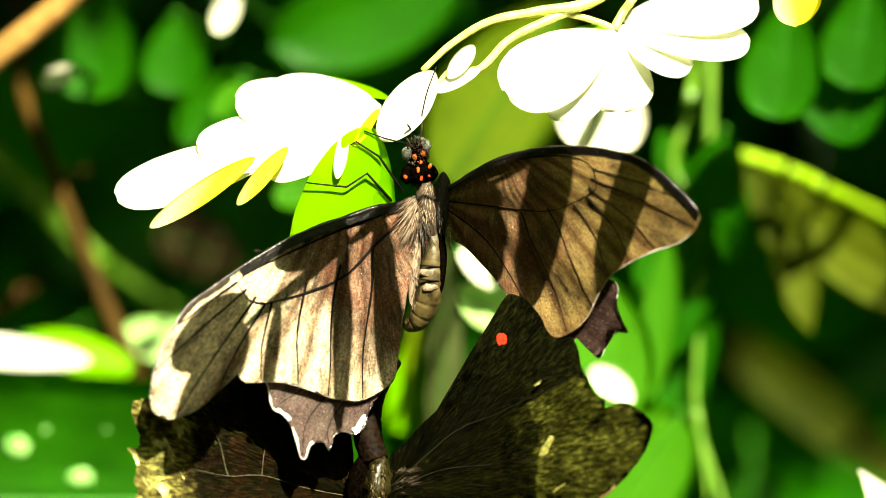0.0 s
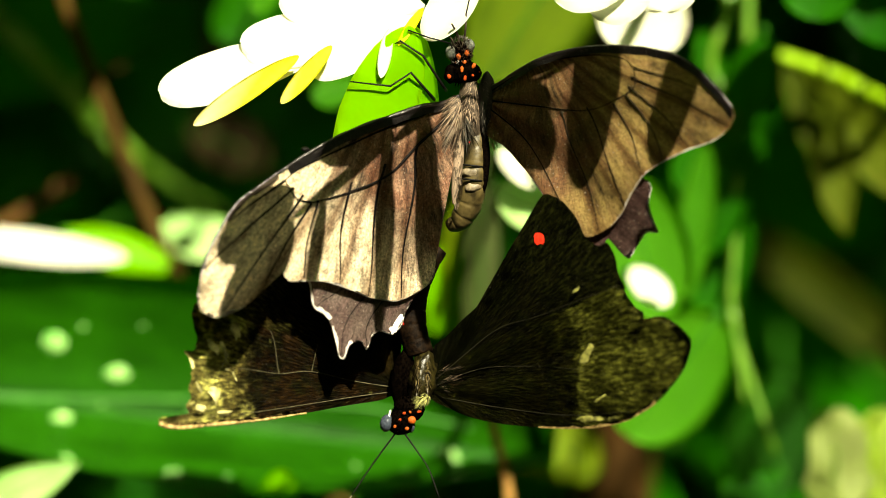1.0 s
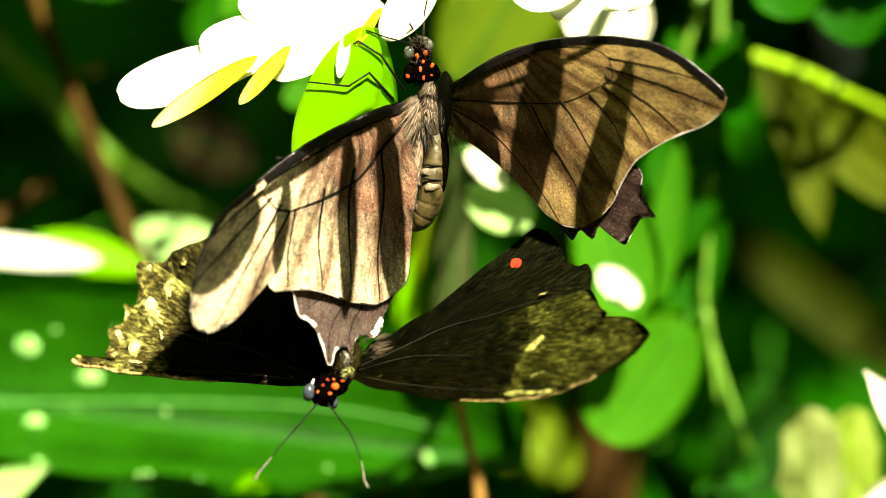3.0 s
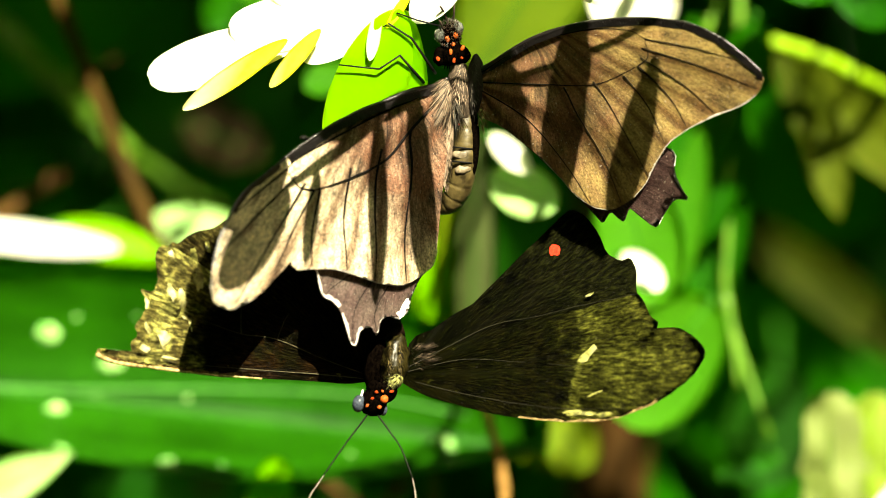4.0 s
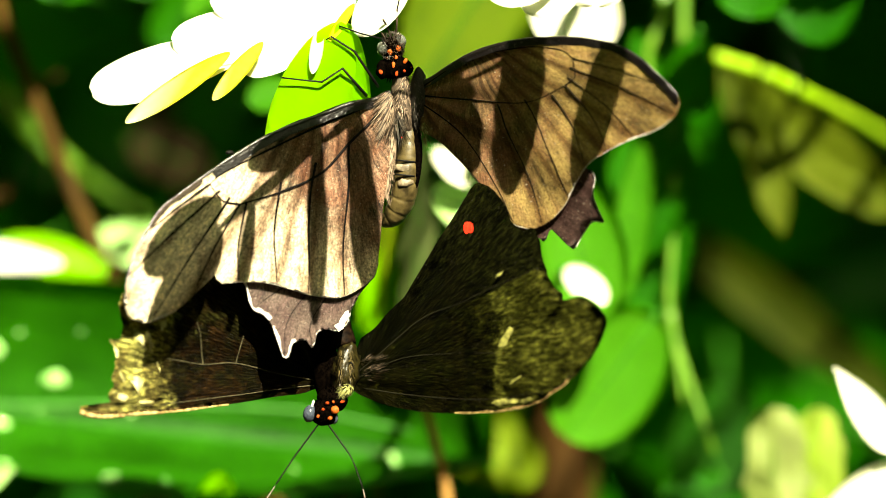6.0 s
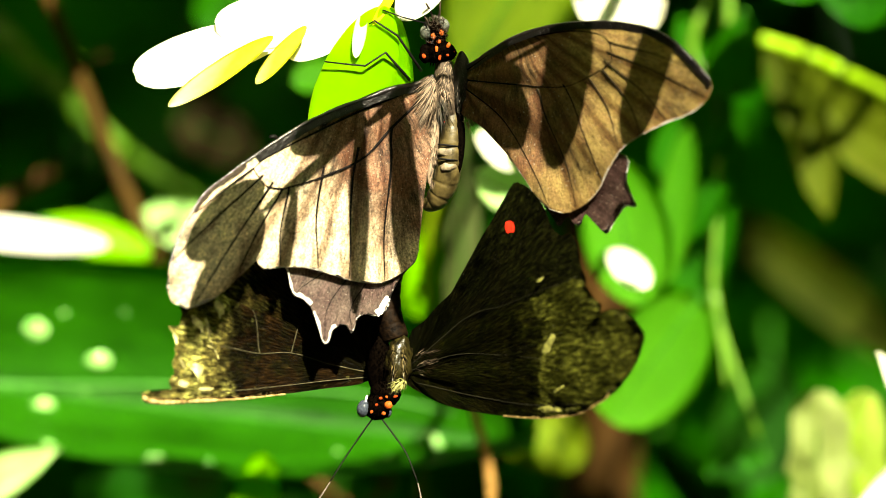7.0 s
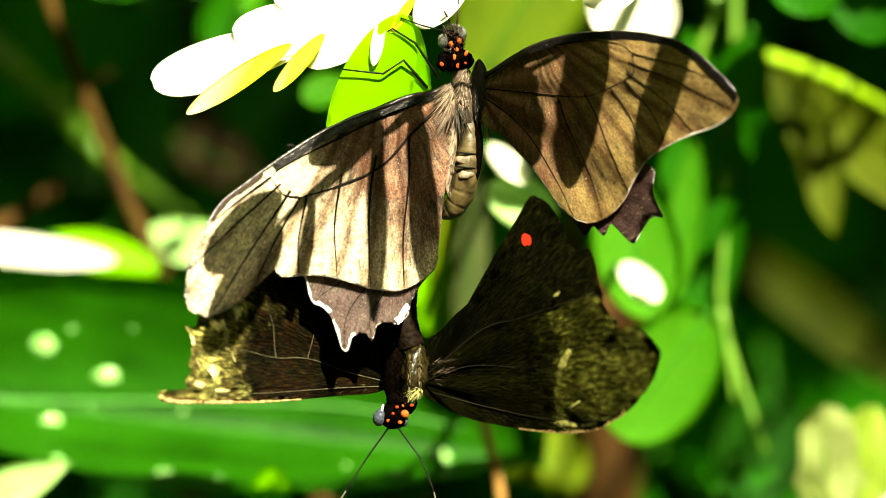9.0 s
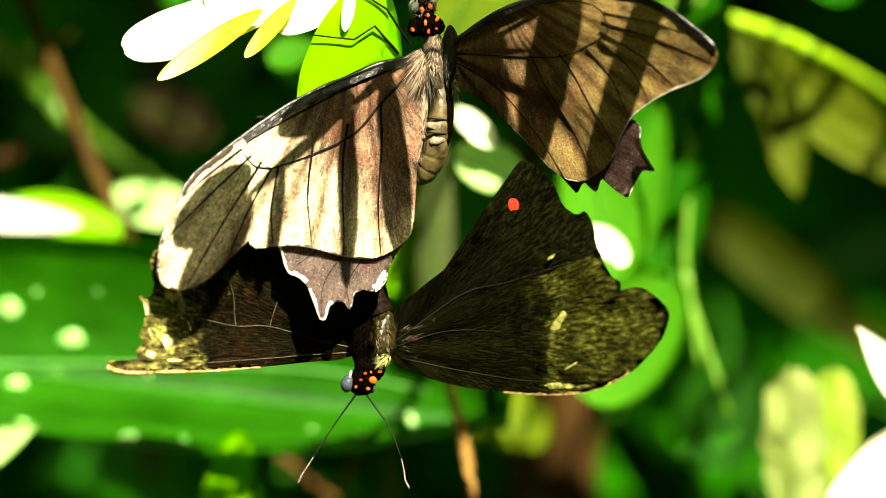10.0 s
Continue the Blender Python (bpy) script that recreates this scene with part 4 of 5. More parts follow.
UL_FORE = [
    (-0.2, 1.5), (2.6, 0.3), (7.9, -0.6), (13.2, -2.3), (19.1, -4.2), (24.9, -6.5), (30.6, -9.5), (36.4, -12.9), (41.5, -16.1),
    (45.4, -18.8), (48.3, -22.5), (50.9, -26.3), (53.1, -31.2), (53.9, -35), (53.1, -37.5), (50, -38.6), (46.6, -37.7), (43.2, -36.1),
    (40.7, -34.2), (38.9, -31.7), (37.9, -29.3), (38.3, -27.3), (37.3, -27.8), (35.6, -32), (31.8, -31.8), (27.8, -31.8), (23.8, -32.9),
    (19.1, -34.5), (13.3, -35.1), (10.4, -34.2), (8, -32.9), (6, -31.4), (5, -28.4), (4.1, -22.5), (2.6, -15.5), (0.7, -8.5),
    (-0.5, -3.5)]
UL_HIND = [
    (0.7, -4.5), (13.3, -12.6), (29.5, -24.4), (34.6, -29.3), (31, -30.8), (29.8, -32.6), (29.6, -35), (28.9, -36.6), (27.4, -37.2),
    (26, -38.8), (25.2, -42.3), (24.6, -45), (23.6, -45.2), (22.6, -42.8), (21.5, -42.2), (19.7, -42), (18.6, -43.7), (17.8, -42.2),
    (17.4, -40.8), (15.6, -40.1), (13.3, -40.8), (11, -39.5), (10.4, -36.9), (8.6, -34.4), (5.6, -31.4), (3.8, -22.5), (1.4, -12.5)]
LR_FORE = [
    (-0.2, 2.5), (5.1, 5.1), (12.2, 8.2), (21.7, 12.3), (31, 14.8), (38, 18.3), (40, 18.8), (41.4, 17.3), (42.8, 14.9),
    (44.8, 13.8), (43.8, 10.1), (45.7, 12.9), (47.1, 13.4), (48.9, 13.2), (51.6, 11.7), (53.7, 9.8), (54.1, 7.8), (53.3, 5.2),
    (51.1, 2), (48.2, -1), (44.8, -3.2), (40.2, -5.1), (34.5, -6.1), (28.7, -6.4), (21.6, -6.3), (14.6, -5.8), (7.4, -4.5),
    (2.6, -2.8), (-0.1, -1.5)]
LR_HIND = [
    (-0.7, 3), (0, 7.1), (3.9, 10.1), (9.9, 14.4), (14.6, 19.2), (17.6, 23.7), (19.9, 28.7), (22.3, 32.7), (24.1, 34.6),
    (27, 33.6), (29.9, 30.6), (32.2, 26.7), (35.1, 25.2), (36.8, 26.2), (38.5, 23.7), (38.9, 20.3), (40.3, 17.8), (38, 13.4),
    (32.2, 7.4), (22.8, 2.3), (12.2, 0.2), (2.6, 0)]
LL_FORE = [
    (-0.2, -1), (3.9, -2.2), (11.3, -2.9), (19.8, -3.9), (28.1, -4.7), (36.4, -5.2), (43.5, -5.5), (47.6, -5.6), (50.4, -4.9),
    (50.4, -3.8), (47.2, -3.5), (44, -3.6), (45, -2), (43.8, -0.3), (45.2, 1.4), (43.5, 3.2), (42.6, 5.4), (45.2, 7.6),
    (42.3, 7.4), (41.9, 9.2), (42.8, 11.8), (43.8, 14.2), (43.2, 15.6), (40.8, 16), (38.5, 14.6),
    (36.4, 12.3), (30.5, 11.4), (22.1, 9.4), (12.5, 6.2), (5.2, 3.6), (-0.2, 1.5)]
LL_HIND = [
    (-0.2, 1), (7.6, 4.2), (17.3, 7.3), (28.1, 9.4), (36.4, 10.3), (40, 11.5), (41.5, 14), (41, 16.6), (39.5, 16.4),
    (38.2, 18.4), (36.6, 19.4), (34, 20.5), (31.7, 22.5), (28.1, 24.7), (23.9, 26.4), (19.7, 27.7), (14.9, 29.4), (7.6, 30),
    (1.4, 26.2), (-1.6, 17.1), (-1.7, 9), (-1, 4)]


def fringe(ob, outline, first, last, side, back, r, seed, label="white scale fringe", material=None, gaps=0.0, uneven=1.3):
    """An uneven pale rim of worn scales along part of a wing's margin; r is its width in millimetres."""
    line = smooth_line([(p.x, p.y, 0) for p in cut_corners([Vector(p) for p in outline])[2 * first:2 * last]], 4)
    area = sum(a[0] * b[1] - b[0] * a[1] for a, b in zip(outline, outline[1:] + outline[:1]))
    turn = math.copysign(1.0, area)
    bm, prev = bmesh.new(), None
    for i, p in enumerate(line):
        ahead = (line[min(i + 1, len(line) - 1)] - line[max(i - 1, 0)]).normalized()
        inward = Vector((-ahead.y, ahead.x, 0)) * turn
        k = noise.noise(Vector((p.x * 0.35, p.y * 0.35, seed))) + 0.5 * noise.noise(Vector((p.x * 1.7, p.y * 1.7, seed)))
        w = max(0.02, r * (0.55 + uneven * k - gaps))
        pair = []
        for q in (p - inward * 0.05, p + inward * w):
            z = side * (sheet_z(p.x, p.y, 7.0, seed) - back + 0.12) / 1000
            pair.append(bm.verts.new((q.x / 1000, q.y / 1000, z)))
        if prev:
            bm.faces.new((prev[0], pair[0], pair[1], prev[1]))
        prev = pair
    bmesh.ops.solidify(bm, geom=bm.faces[:], thickness=0.00006)
    return part("fringe", bm, material or M_FRINGE, ob, label)


def spots(parent, places, material, name="spot"):
    for i, (p, r) in enumerate(places):
        part(name, ball(bmesh.new(), mm3(p), (r * 0.46 / 1000, r * 0.22 / 1000, r * 0.58 / 1000), (0, 37 * i, 0), seg=12, rings=8, rough=0.0009), material, parent)


def segmented(points, radii, rings=6):
    """An abdomen: a chain of swollen rings along a line."""
    bm = bmesh.new()
    line = smooth_line([mm3(p) for p in points], 26)
    n, loops = len(line), []
    for i, p in enumerate(line):
        t = i / (n - 1)
        k = t * (len(radii) - 1)
        j = min(int(k), len(radii) - 2)
        r = radii[j] + (radii[j + 1] - radii[j]) * (k - j)
        r *= 1 - 0.045 * (abs(math.cos(math.pi * t * rings)) ** 16)
        ahead = (line[min(i + 1, n - 1)] - line[max(i - 1, 0)]).normalized()
        u = ahead.cross(Vector((0, 1, 0))).normalized()
        w = ahead.cross(u)
        loops.append([bm.verts.new(p + (u * math.cos(a) + w * math.sin(a)) * r / 1000) for a in (2 * math.pi * q / 18 for q in range(18))])
    for a, b in zip(loops, loops[1:]):
        for q in range(18):
            bm.faces.new((a[q], a[(q + 1) % 18], b[(q + 1) % 18], b[q]))
    bm.faces.new(loops[0][::-1])
    bm.faces.new(loops[-1])
    return bm


def tufts(bm, centre, radii, count, long, lean, seed):
    """Short hairs standing off a body."""
    rng = random.Random(seed)
    for _ in range(count):
        d = Vector((rng.gauss(0, 1), -abs(rng.gauss(0, 1)), rng.gauss(0, 1))).normalized()
        p = Vector(centre) + Vector((d.x * radii[0], d.y * radii[1], d.z * radii[2]))
        e = p + (d * 0.5 + Vector(lean)) * long * rng.uniform(0.6, 1.3)
        s = d.cross(Vector((0.3, 0.5, 0.8))).normalized() * 0.00009
        a, b, c = bm.verts.new(p - s), bm.verts.new(p + s), bm.verts.new(e)
        bm.faces.new((a, b, c))
    return bm


# ---- the upper butterfly, head up, clinging to the sprig ----
upper = thing("butterfly", at((0.7, 0.0, 26.8)), "brown and cream swallowtail butterfly hanging head up", "butterfly", "mating butterflies")
H_UR, H_UL = (2.6, -1.0, 2.5), (-1.8, -1.0, 1.5)
wing("ur", "hindwing", upper, UR_HIND, M_SHADEHIND, 1, 40, H_UR, "scalloped mauve brown hindwing", back=1.2, seed=2.0)
wing("ul", "hindwing", upper, UL_HIND, M_UHIND, -1, 33, H_UL, "scalloped mauve brown hindwing with white edge", back=1.2, seed=4.0, vein_material=M_VEIN, vein_r=0.1, veins=[[(8, -12), (17, -28), (27.6, -35.4), (28.2, -36.8)], [(7, -12), (14, -28), (22.6, -38.2), (24.2, -44.3)], [(6, -12), (10, -28), (18.0, -38.3), (18.6, -43.0)]])
wing("ur", "forewing", upper, UR_FORE, M_DIMUWING, 1, 40, H_UR, "olive brown forewing with dark veins, weaker light in its colour", seed=1.0, costa=12, vein_material=M_URVEIN, vein_r=0.125, veins=(
    [[(0, 0), (12.1, -1.7), (23.5, -2.9), (32.2, -0.6)], [(0, 0.6), (12.1, 5.4), (23.5, 6.7), (31.0, 5.7), (34.1, 3.9)],
     [(32.2, -0.6), (34.4, 0.8), (34.1, 3.9)], [(0, -0.5), (9.5, -7.6), (16.5, -16.6), (20.3, -23.5)]]
    + rays(((34.1, 3.9), (32.2, -0.6)), [(50.8, -1.5), (53.5, -6.8), (45.1, -10.2), (39.8, -12.1)])
    + rays(((29.1, -2.0), (17.2, -2.8)), [(35.6, -14.6), (31.5, -19.8), (25.9, -24.0)])))
wing("ul", "forewing", upper, UL_FORE, M_LITUWING, -1, 33, H_UL, "cream and brown forewing with dark veins, sunlight in its colour", seed=3.0, vein_r=0.21, costa=13, cubit=[(0, -0.5), (8.0, -7.1), (14.4, -12.8), (22.6, -16.1), (30.9, -18.3)], veins=(
    [[(0, 0.5), (13.2, -4.1), (24.9, -8.9), (32.9, -12.5), (35.8, -14.5)],
     [(30.9, -18.3), (33.9, -17.6), (35.8, -14.5)]]
    + rays(((35.8, -14.5), (30.9, -18.3)), [(47.9, -22.5), (52.4, -30.2), (48.3, -37.5), (39.8, -32.2)])
    + rays(((29.5, -17.8), (8.5, -7.6)), [(31.8, -31.3), (24.9, -32.3), (19.1, -34.1), (11.9, -34.4)])))
fringe(WINGS["ul"][0][0], UL_HIND, 4, 9, -1, 1.1, 1.0, 4.0, uneven=0.7)
fringe(WINGS["ul"][0][0], UL_HIND, 9, 14, -1, 1.1, 0.7, 4.0, uneven=0.7)
fringe(WINGS["ul"][0][0], UL_HIND, 14, 19, -1, 1.2, 0.35, 4.0)
fringe(WINGS["ul"][0][0], UL_HIND, 19, 23, -1, 1.1, 0.5, 4.0, uneven=0.4)
fringe(WINGS["ul"][1][0], UL_FORE, 10, 17, -1, -0.1, 0.5, 3.0, gaps=0.25)
fringe(WINGS["ul"][1][0], UL_FORE, 23, 32, -1, -0.1, 0.35, 3.0, gaps=0.3)
fringe(WINGS["ur"][1][0], UR_FORE, 13, 20, 1, -0.1, 0.3, 1.0, gaps=0.45)
fringe(WINGS["ur"][1][0], UR_FORE, 21, 25, 1, -0.1, 0.35, 1.0, gaps=0.2)
part("foot", ball(bmesh.new(), mm3((31.6, -9.0, 0.3)), (0.0007, 0.0005, 0.0006), rough=0.0008), M_LEG, WINGS["ul"][1][0], "dark foot showing over the leading edge")
fringe(WINGS["ul"][1][0], UL_FORE, 7, 10, -1, -0.35, 1.0, 3.0, "pale patch on the leading edge", M_FUR, uneven=0.5)
fringe(WINGS["ur"][1][0], UR_FORE, 0, 12, 1, -0.12, 1.1, 1.0, "dark glossy strip along the leading edge", M_COSTA, -0.45, 0.15)
fringe(WINGS["ul"][1][0], UL_FORE, 0, 7, -1, -0.12, 1.5, 3.0, "dark glossy strip along the leading edge", M_COSTA, -0.45, 0.2)
fringe(WINGS["ur"][0][0], UR_HIND, 4, 11, 1, 1.2, 0.35, 2.0, gaps=0.3)
part("thorax", tufts(ball(bmesh.new(), mm3((0.5, 0.0, 0.8)), (0.0021, 0.0030, 0.0058), (0, -8, 0), rough=0.0005), mm3((0.5, 0.0, 0.8)), (0.0021, 0.0030, 0.0056), 900, 0.0009, (-0.2, -0.15, -0.8), 3), M_FUR, upper, "cream furry thorax")
# the right wing's shade on the thorax is put into dark grey hair
part("thorax_side", tufts(ball(bmesh.new(), mm3((3.1, -0.6, 1.9)), (0.0016, 0.0026, 0.0056), (0, 3, 0), rough=0.0005), mm3((3.1, -0.6, 1.9)), (0.0016, 0.0026, 0.0055), 320, 0.0009, (0.2, -0.1, -0.6), 8), M_DARKHAIR, upper, "furry side of the thorax, shade put into its dark grey")
part("rim_hair", tufts(bmesh.new(), mm3((4.4, -1.8, -3.6)), (0.0007, 0.0006, 0.0016), 90, 0.0014, (0.3, -0.1, -0.8), 9), M_RIMHAIR, upper, "pale olive hairs beside the wing root")
part("chest_hair", tufts(bmesh.new(), mm3((-0.2, -1.6, -2.6)), (0.0012, 0.0016, 0.0024), 170, 0.0022, (0.25, -0.2, -0.9), 10), M_DARKHAIR, upper, "dark grey hairs on the chest")
part("abdomen", segmented([(1.2, 0.8, -2.2), (1.4, 0.0, -7.5), (1.1, 0.0, -12.0), (0.3, 1.0, -16.0), (-1.2, 2.2, -18.8), (-3.2, 3.2, -20.0)], [2.0, 2.2, 2.4, 2.4, 2.0, 1.1], 7), M_BELLY, upper, "olive brown ringed abdomen")
# the abdomen's shaded right half, drawn as a black stripe
part("side_stripe", segmented([(2.7, -0.5, -2.4), (3.0, -0.8, -7.5), (2.6, -0.7, -12.0), (1.6, 0.4, -17.0)], [0.7, 1.0, 1.0, 0.5], 6), M_BLACKFUR, upper, "black stripe standing in for shade along the abdomen")
for z, x, w in ((-9.2, 0.8, 2.55), (-11.7, 0.65, 2.65)):
    bm = bmesh.new()
    tube(bm, [mm3((x + (w + 0.05) * math.sin(a), -(w + 0.05) * math.cos(a), z - 0.25 * math.sin(a))) for a in (-1.2, -0.7, -0.2, 0.3, 0.8)], 0.00016, 0.00016, 6, 3)
    part("ring_line", bm, M_LEG, upper, "black line between two rings")
# two sunlit patches of the abdomen, added as cream-coloured lumps
for x, z in ((-0.1, -10.4), (0.1, -13.0)):
    part("pale_ring", ball(bmesh.new(), mm3((x + 0.7, -1.75, z)), (0.0015, 0.0008, 0.0009), (0, 4, 0), rough=0.0005), M_LITBELLY, upper, "sunlit patch painted cream on the abdomen")
part("root_hair", tufts(bmesh.new(), mm3((-2.4, -2.4, -0.6)), (0.0017, 0.0010, 0.0038), 420, 0.0024, (-0.5, -0.15, -0.9), 27), M_FUR, upper, "cream hairs fanning from the wing root")
part("side_fur", tufts(ball(bmesh.new(), mm3((-1.7, -2.2, -9.0)), (0.0009, 0.0008, 0.0070), (0, 6, 0), rough=0.0005), mm3((-1.7, -2.2, -9.0)), (0.0009, 0.0008, 0.0070), 420, 0.0007, (-0.1, -0.2, -0.9), 23), M_FUR, upper, "cream furry flank")
hd = part("head", tufts(ball(bmesh.new(), mm3((-1.4, -0.5, 10.4)), (0.0020, 0.0022, 0.0025), rough=0.0004), mm3((-1.4, -0.5, 10.4)), (0.0019, 0.0021, 0.0024), 220, 0.0009, (0, -0.3, -0.2), 13), M_BLACKFUR, upper, "black furry head with orange spots")
part("eye", ball(bmesh.new(), mm3((-3.1, -1.2, 10.7)), (0.0011, 0.0015, 0.0014)), M_EYE, hd, "large shiny grey eye")
part("eye", ball(bmesh.new(), mm3((0.1, -0.8, 12.0)), (0.0010, 0.0013, 0.0012)), M_EYE, hd, "shiny grey eye")
part("face_hair", tufts(bmesh.new(), mm3((-1.4, -1.1, 11.0)), (0.0021, 0.0024, 0.0025), 480, 0.0008, (0, -0.3, 0.2), 14), M_FACE, hd, "cream hair on the face")
neck = part("collar", tufts(ball(bmesh.new(), mm3((-0.7, 0.0, 7.2)), (0.0030, 0.0029, 0.0021), rough=0.0005), mm3((-0.7, 0.0, 7.2)), (0.0029, 0.0029, 0.0020), 260, 0.0009, (0, -0.3, -0.5), 15), M_BLACKFUR, upper, "black collar with red and orange spots")
part("shoulder", ball(bmesh.new(), mm3((-3.2, -0.9, 7.0)), (0.0011, 0.0017, 0.0018), (0, 10, 0), rough=0.0004), M_BLACKFUR, neck, "black shoulder lobe")
spots(neck, [((-3.3, -2.6, 6.8), 1.0), ((-0.5, -3.0, 6.2), 0.85), ((1.9, -2.1, 7.3), 0.75), ((0.7, -2.8, 6.6), 0.4)], M_REDORANGE)
spots(neck, [((-1.2, -3.0, 7.7), 0.8), ((1.0, -2.6, 8.5), 0.65)], M_ORANGE)
spots(hd, [((-1.8, -2.7, 9.9), 0.75), ((-0.2, -2.4, 10.6), 0.7), ((-1.0, -2.6, 9.0), 0.45), ((-2.4, -2.2, 9.0), 0.4)], M_ORANGE)
spots(upper, [((0.3, -2.5, -5.0), 0.6)], M_RED)
for pts in (((-1.6, -1.0, 12.6), (-2.2, -3.0, 14.3), (-3.0, -6.0, 15.6)), ((-0.8, -1.0, 12.8), (-0.6, -3.0, 15.0), (-0.5, -4.0, 17.6)), ((-2.6, -1.6, 12.0), (-3.0, -3.0, 12.9), (-3.3, -3.5, 13.4))):
    an = part("antenna", tube(bmesh.new(), [mm3(p) for p in pts], 0.00022, 0.00016, 6, 6), M_FUR, upper, "thin pale antenna in the sun")
    if pts[2][2] > 17:
        part("tip", tube(bmesh.new(), [mm3((-0.5, -4.0, 17.6)), mm3((0.4, -4.0, 21.5)), mm3((2.0, -3.5, 26.0))], 0.00014, 0.00012, 6, 6), M_LEG, an, "dark end of the antenna")
for pts in (((-6.0, -1.0, 2.4), (-6.8, -3.4, 3.3), (-10.1, -5.6, 7.0), (-13.7, -5.9, 4.6), (-17.0, -6.4, 4.9), (-20.8, -7.0, 5.3)), ((-3.9, -1.0, 4.0), (-4.4, -3.0, 4.7), (-8.0, -5.0, 10.0), (-12.1, -5.4, 12.6), (-13.0, -5.6, 12.0)), ((-2.6, -1.0, 11.0), (-3.3, -4.0, 12.3), (-7.0, -5.0, 13.2), (-10.7, -5.0, 14.5))):
    part("leg", tube(bmesh.new(), [mm3(p) for p in pts], 0.00030 if pts[0][2] < 9 else 0.00016, 0.00013, 6, 1), M_LEG, upper, "thin black leg gripping the leaflet")

# ---- the lower butterfly, head down, tail to tail with the upper one ----
lower = thing("butterfly", at((-9.4, -1.5, -19.3)), "worn blackish brown swallowtail butterfly hanging head down", "butterfly", "mating butterflies")
H_LR, H_LL = (2.8, 0.0, -4.0), (-2.8, 3.0, -4.0)
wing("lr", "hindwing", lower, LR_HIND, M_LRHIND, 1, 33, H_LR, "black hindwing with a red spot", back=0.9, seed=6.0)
wing("ll", "hindwing", lower, LL_HIND, M_LIFTHIND, -1, 36, H_LL, "black hindwing", back=0.9, seed=7.0)
wing("lr", "forewing", lower, LR_FORE, M_LWING, 1, 33, H_LR, "blackish forewing with a torn margin", seed=8.0, vein_material=M_LVEIN, vein_r=0.06, veins=(
    [[(0, 0), (11.0, 3.7), (21.7, 4.3), (32.2, 4.0)], [(0, 0.5), (13.4, 10.2), (24.0, 13.3), (39.7, 18.5)], [(3, -1.5), (14.6, -3.0), (28.7, -4.0), (42.5, -3.1)]]
    ))
wing("ll", "forewing", lower, LL_FORE, M_LTORN, -1, 36, H_LL, "blackish forewing with a ragged torn margin", seed=9.0, vein_material=M_PVEIN, vein_r=0.085, ragged=0.006, veins=(
    [[(0, 0), (9.0, 1.4), (18.4, 3.3), (25.0, 3.1), (31.4, 4.0), (34.5, 4.2)], [(18.4, 3.3), (18.2, 6.5), (17.6, 8.2)], [(25.0, 3.1), (26.4, 8.0), (27.4, 10.6)], [(0, -0.6), (12.5, -1.6), (28.1, -3.2), (40.5, -4.0)]]))


def worn(ob, places, side, seed, material=None, label="rubbed golden patch", back=0.0, name="worn_patch", uneven=0.6):
    """Patches where the dark scales are rubbed off: (outward, up, half length, half width, degrees)."""
    for i, ((x, y), a, b, turn) in enumerate(places):
        bm = bmesh.new()
        c, d = math.cos(radians(turn)), math.sin(radians(turn))
        mid = bm.verts.new((x / 1000, y / 1000, side * (sheet_z(x, y, 7.0, seed) + 0.13 - back) / 1000))
        prev = None
        for f in (0.3, 0.6, 0.85, 1.0):
            ring = []
            for k in range(24):
                g = 2 * math.pi * k / 24
                q = f * (1 + uneven * noise.noise(Vector((math.cos(g) * 1.6, math.sin(g) * 1.6, seed + i))) + 0.4 * uneven * noise.noise(Vector((math.cos(g) * 5, math.sin(g) * 5, seed + i))))
                u, v = a * q * math.cos(g), b * q * math.sin(g)
                px, py = x + u * c - v * d, y + u * d + v * c
                ring.append(bm.verts.new((px / 1000, py / 1000, side * (sheet_z(px, py, 7.0, seed) + 0.13 - 0.06 * f - back) / 1000)))
            for k in range(24):
                if prev:
                    bm.faces.new((prev[k], ring[k], ring[(k + 1) % 24], prev[(k + 1) % 24]))
                else:
                    bm.faces.new((mid, ring[k], ring[(k + 1) % 24]))
            prev = ring
        part(name, bm, material or M_WORN, ob, label)


worn(WINGS["lr"][1][0], [((33.0, 6.6), 2.5, 0.65, 56), ((33.4, -4.6), 2.6, 0.55, 4), ((38.4, -4.4), 1.6, 0.30, 10), ((36.0, -1.0), 1.4, 0.22, 30), ((31.3, 17.8), 0.8, 0.25, 40)], 1, 8.0, M_DULLWORN)
worn(WINGS["ll"][1][0], [((37.0, 6.0), 2.4, 1.25, 66), ((38.6, -0.3), 2.0, 1.05, 40), ((42.6, -2.2), 1.4, 0.6, 15), ((35.3, 11.2), 1.9, 0.85, 72), ((40.8, 14.2), 1.3, 0.4, 60),
                         ((43.2, 5.8), 1.3, 0.35, 80), ((39.8, 8.4), 1.7, 0.4, 70), ((42.4, 1.2), 1.2, 0.5, 50), ((34.6, 3.0), 0.9, 0.25, 60), ((37.4, -3.2), 1.6, 0.25, 0)], -1, 9.0)
worn(WINGS["ll"][0][0], [((36.6, 15.0), 1.4, 0.6, 60), ((34.6, 17.0), 1.2, 0.4, 70)], -1, 7.0, M_DULLWORN)
worn(WINGS["ul"][0][0], [((11.9, -38.6), 1.9, 0.62, -58), ((12.9, -39.9), 0.8, 0.5, 10)], -1, 4.0, M_FRINGE, "white scaled lobe", 0.95, uneven=0.5)
red = WINGS["lr"][0][0]
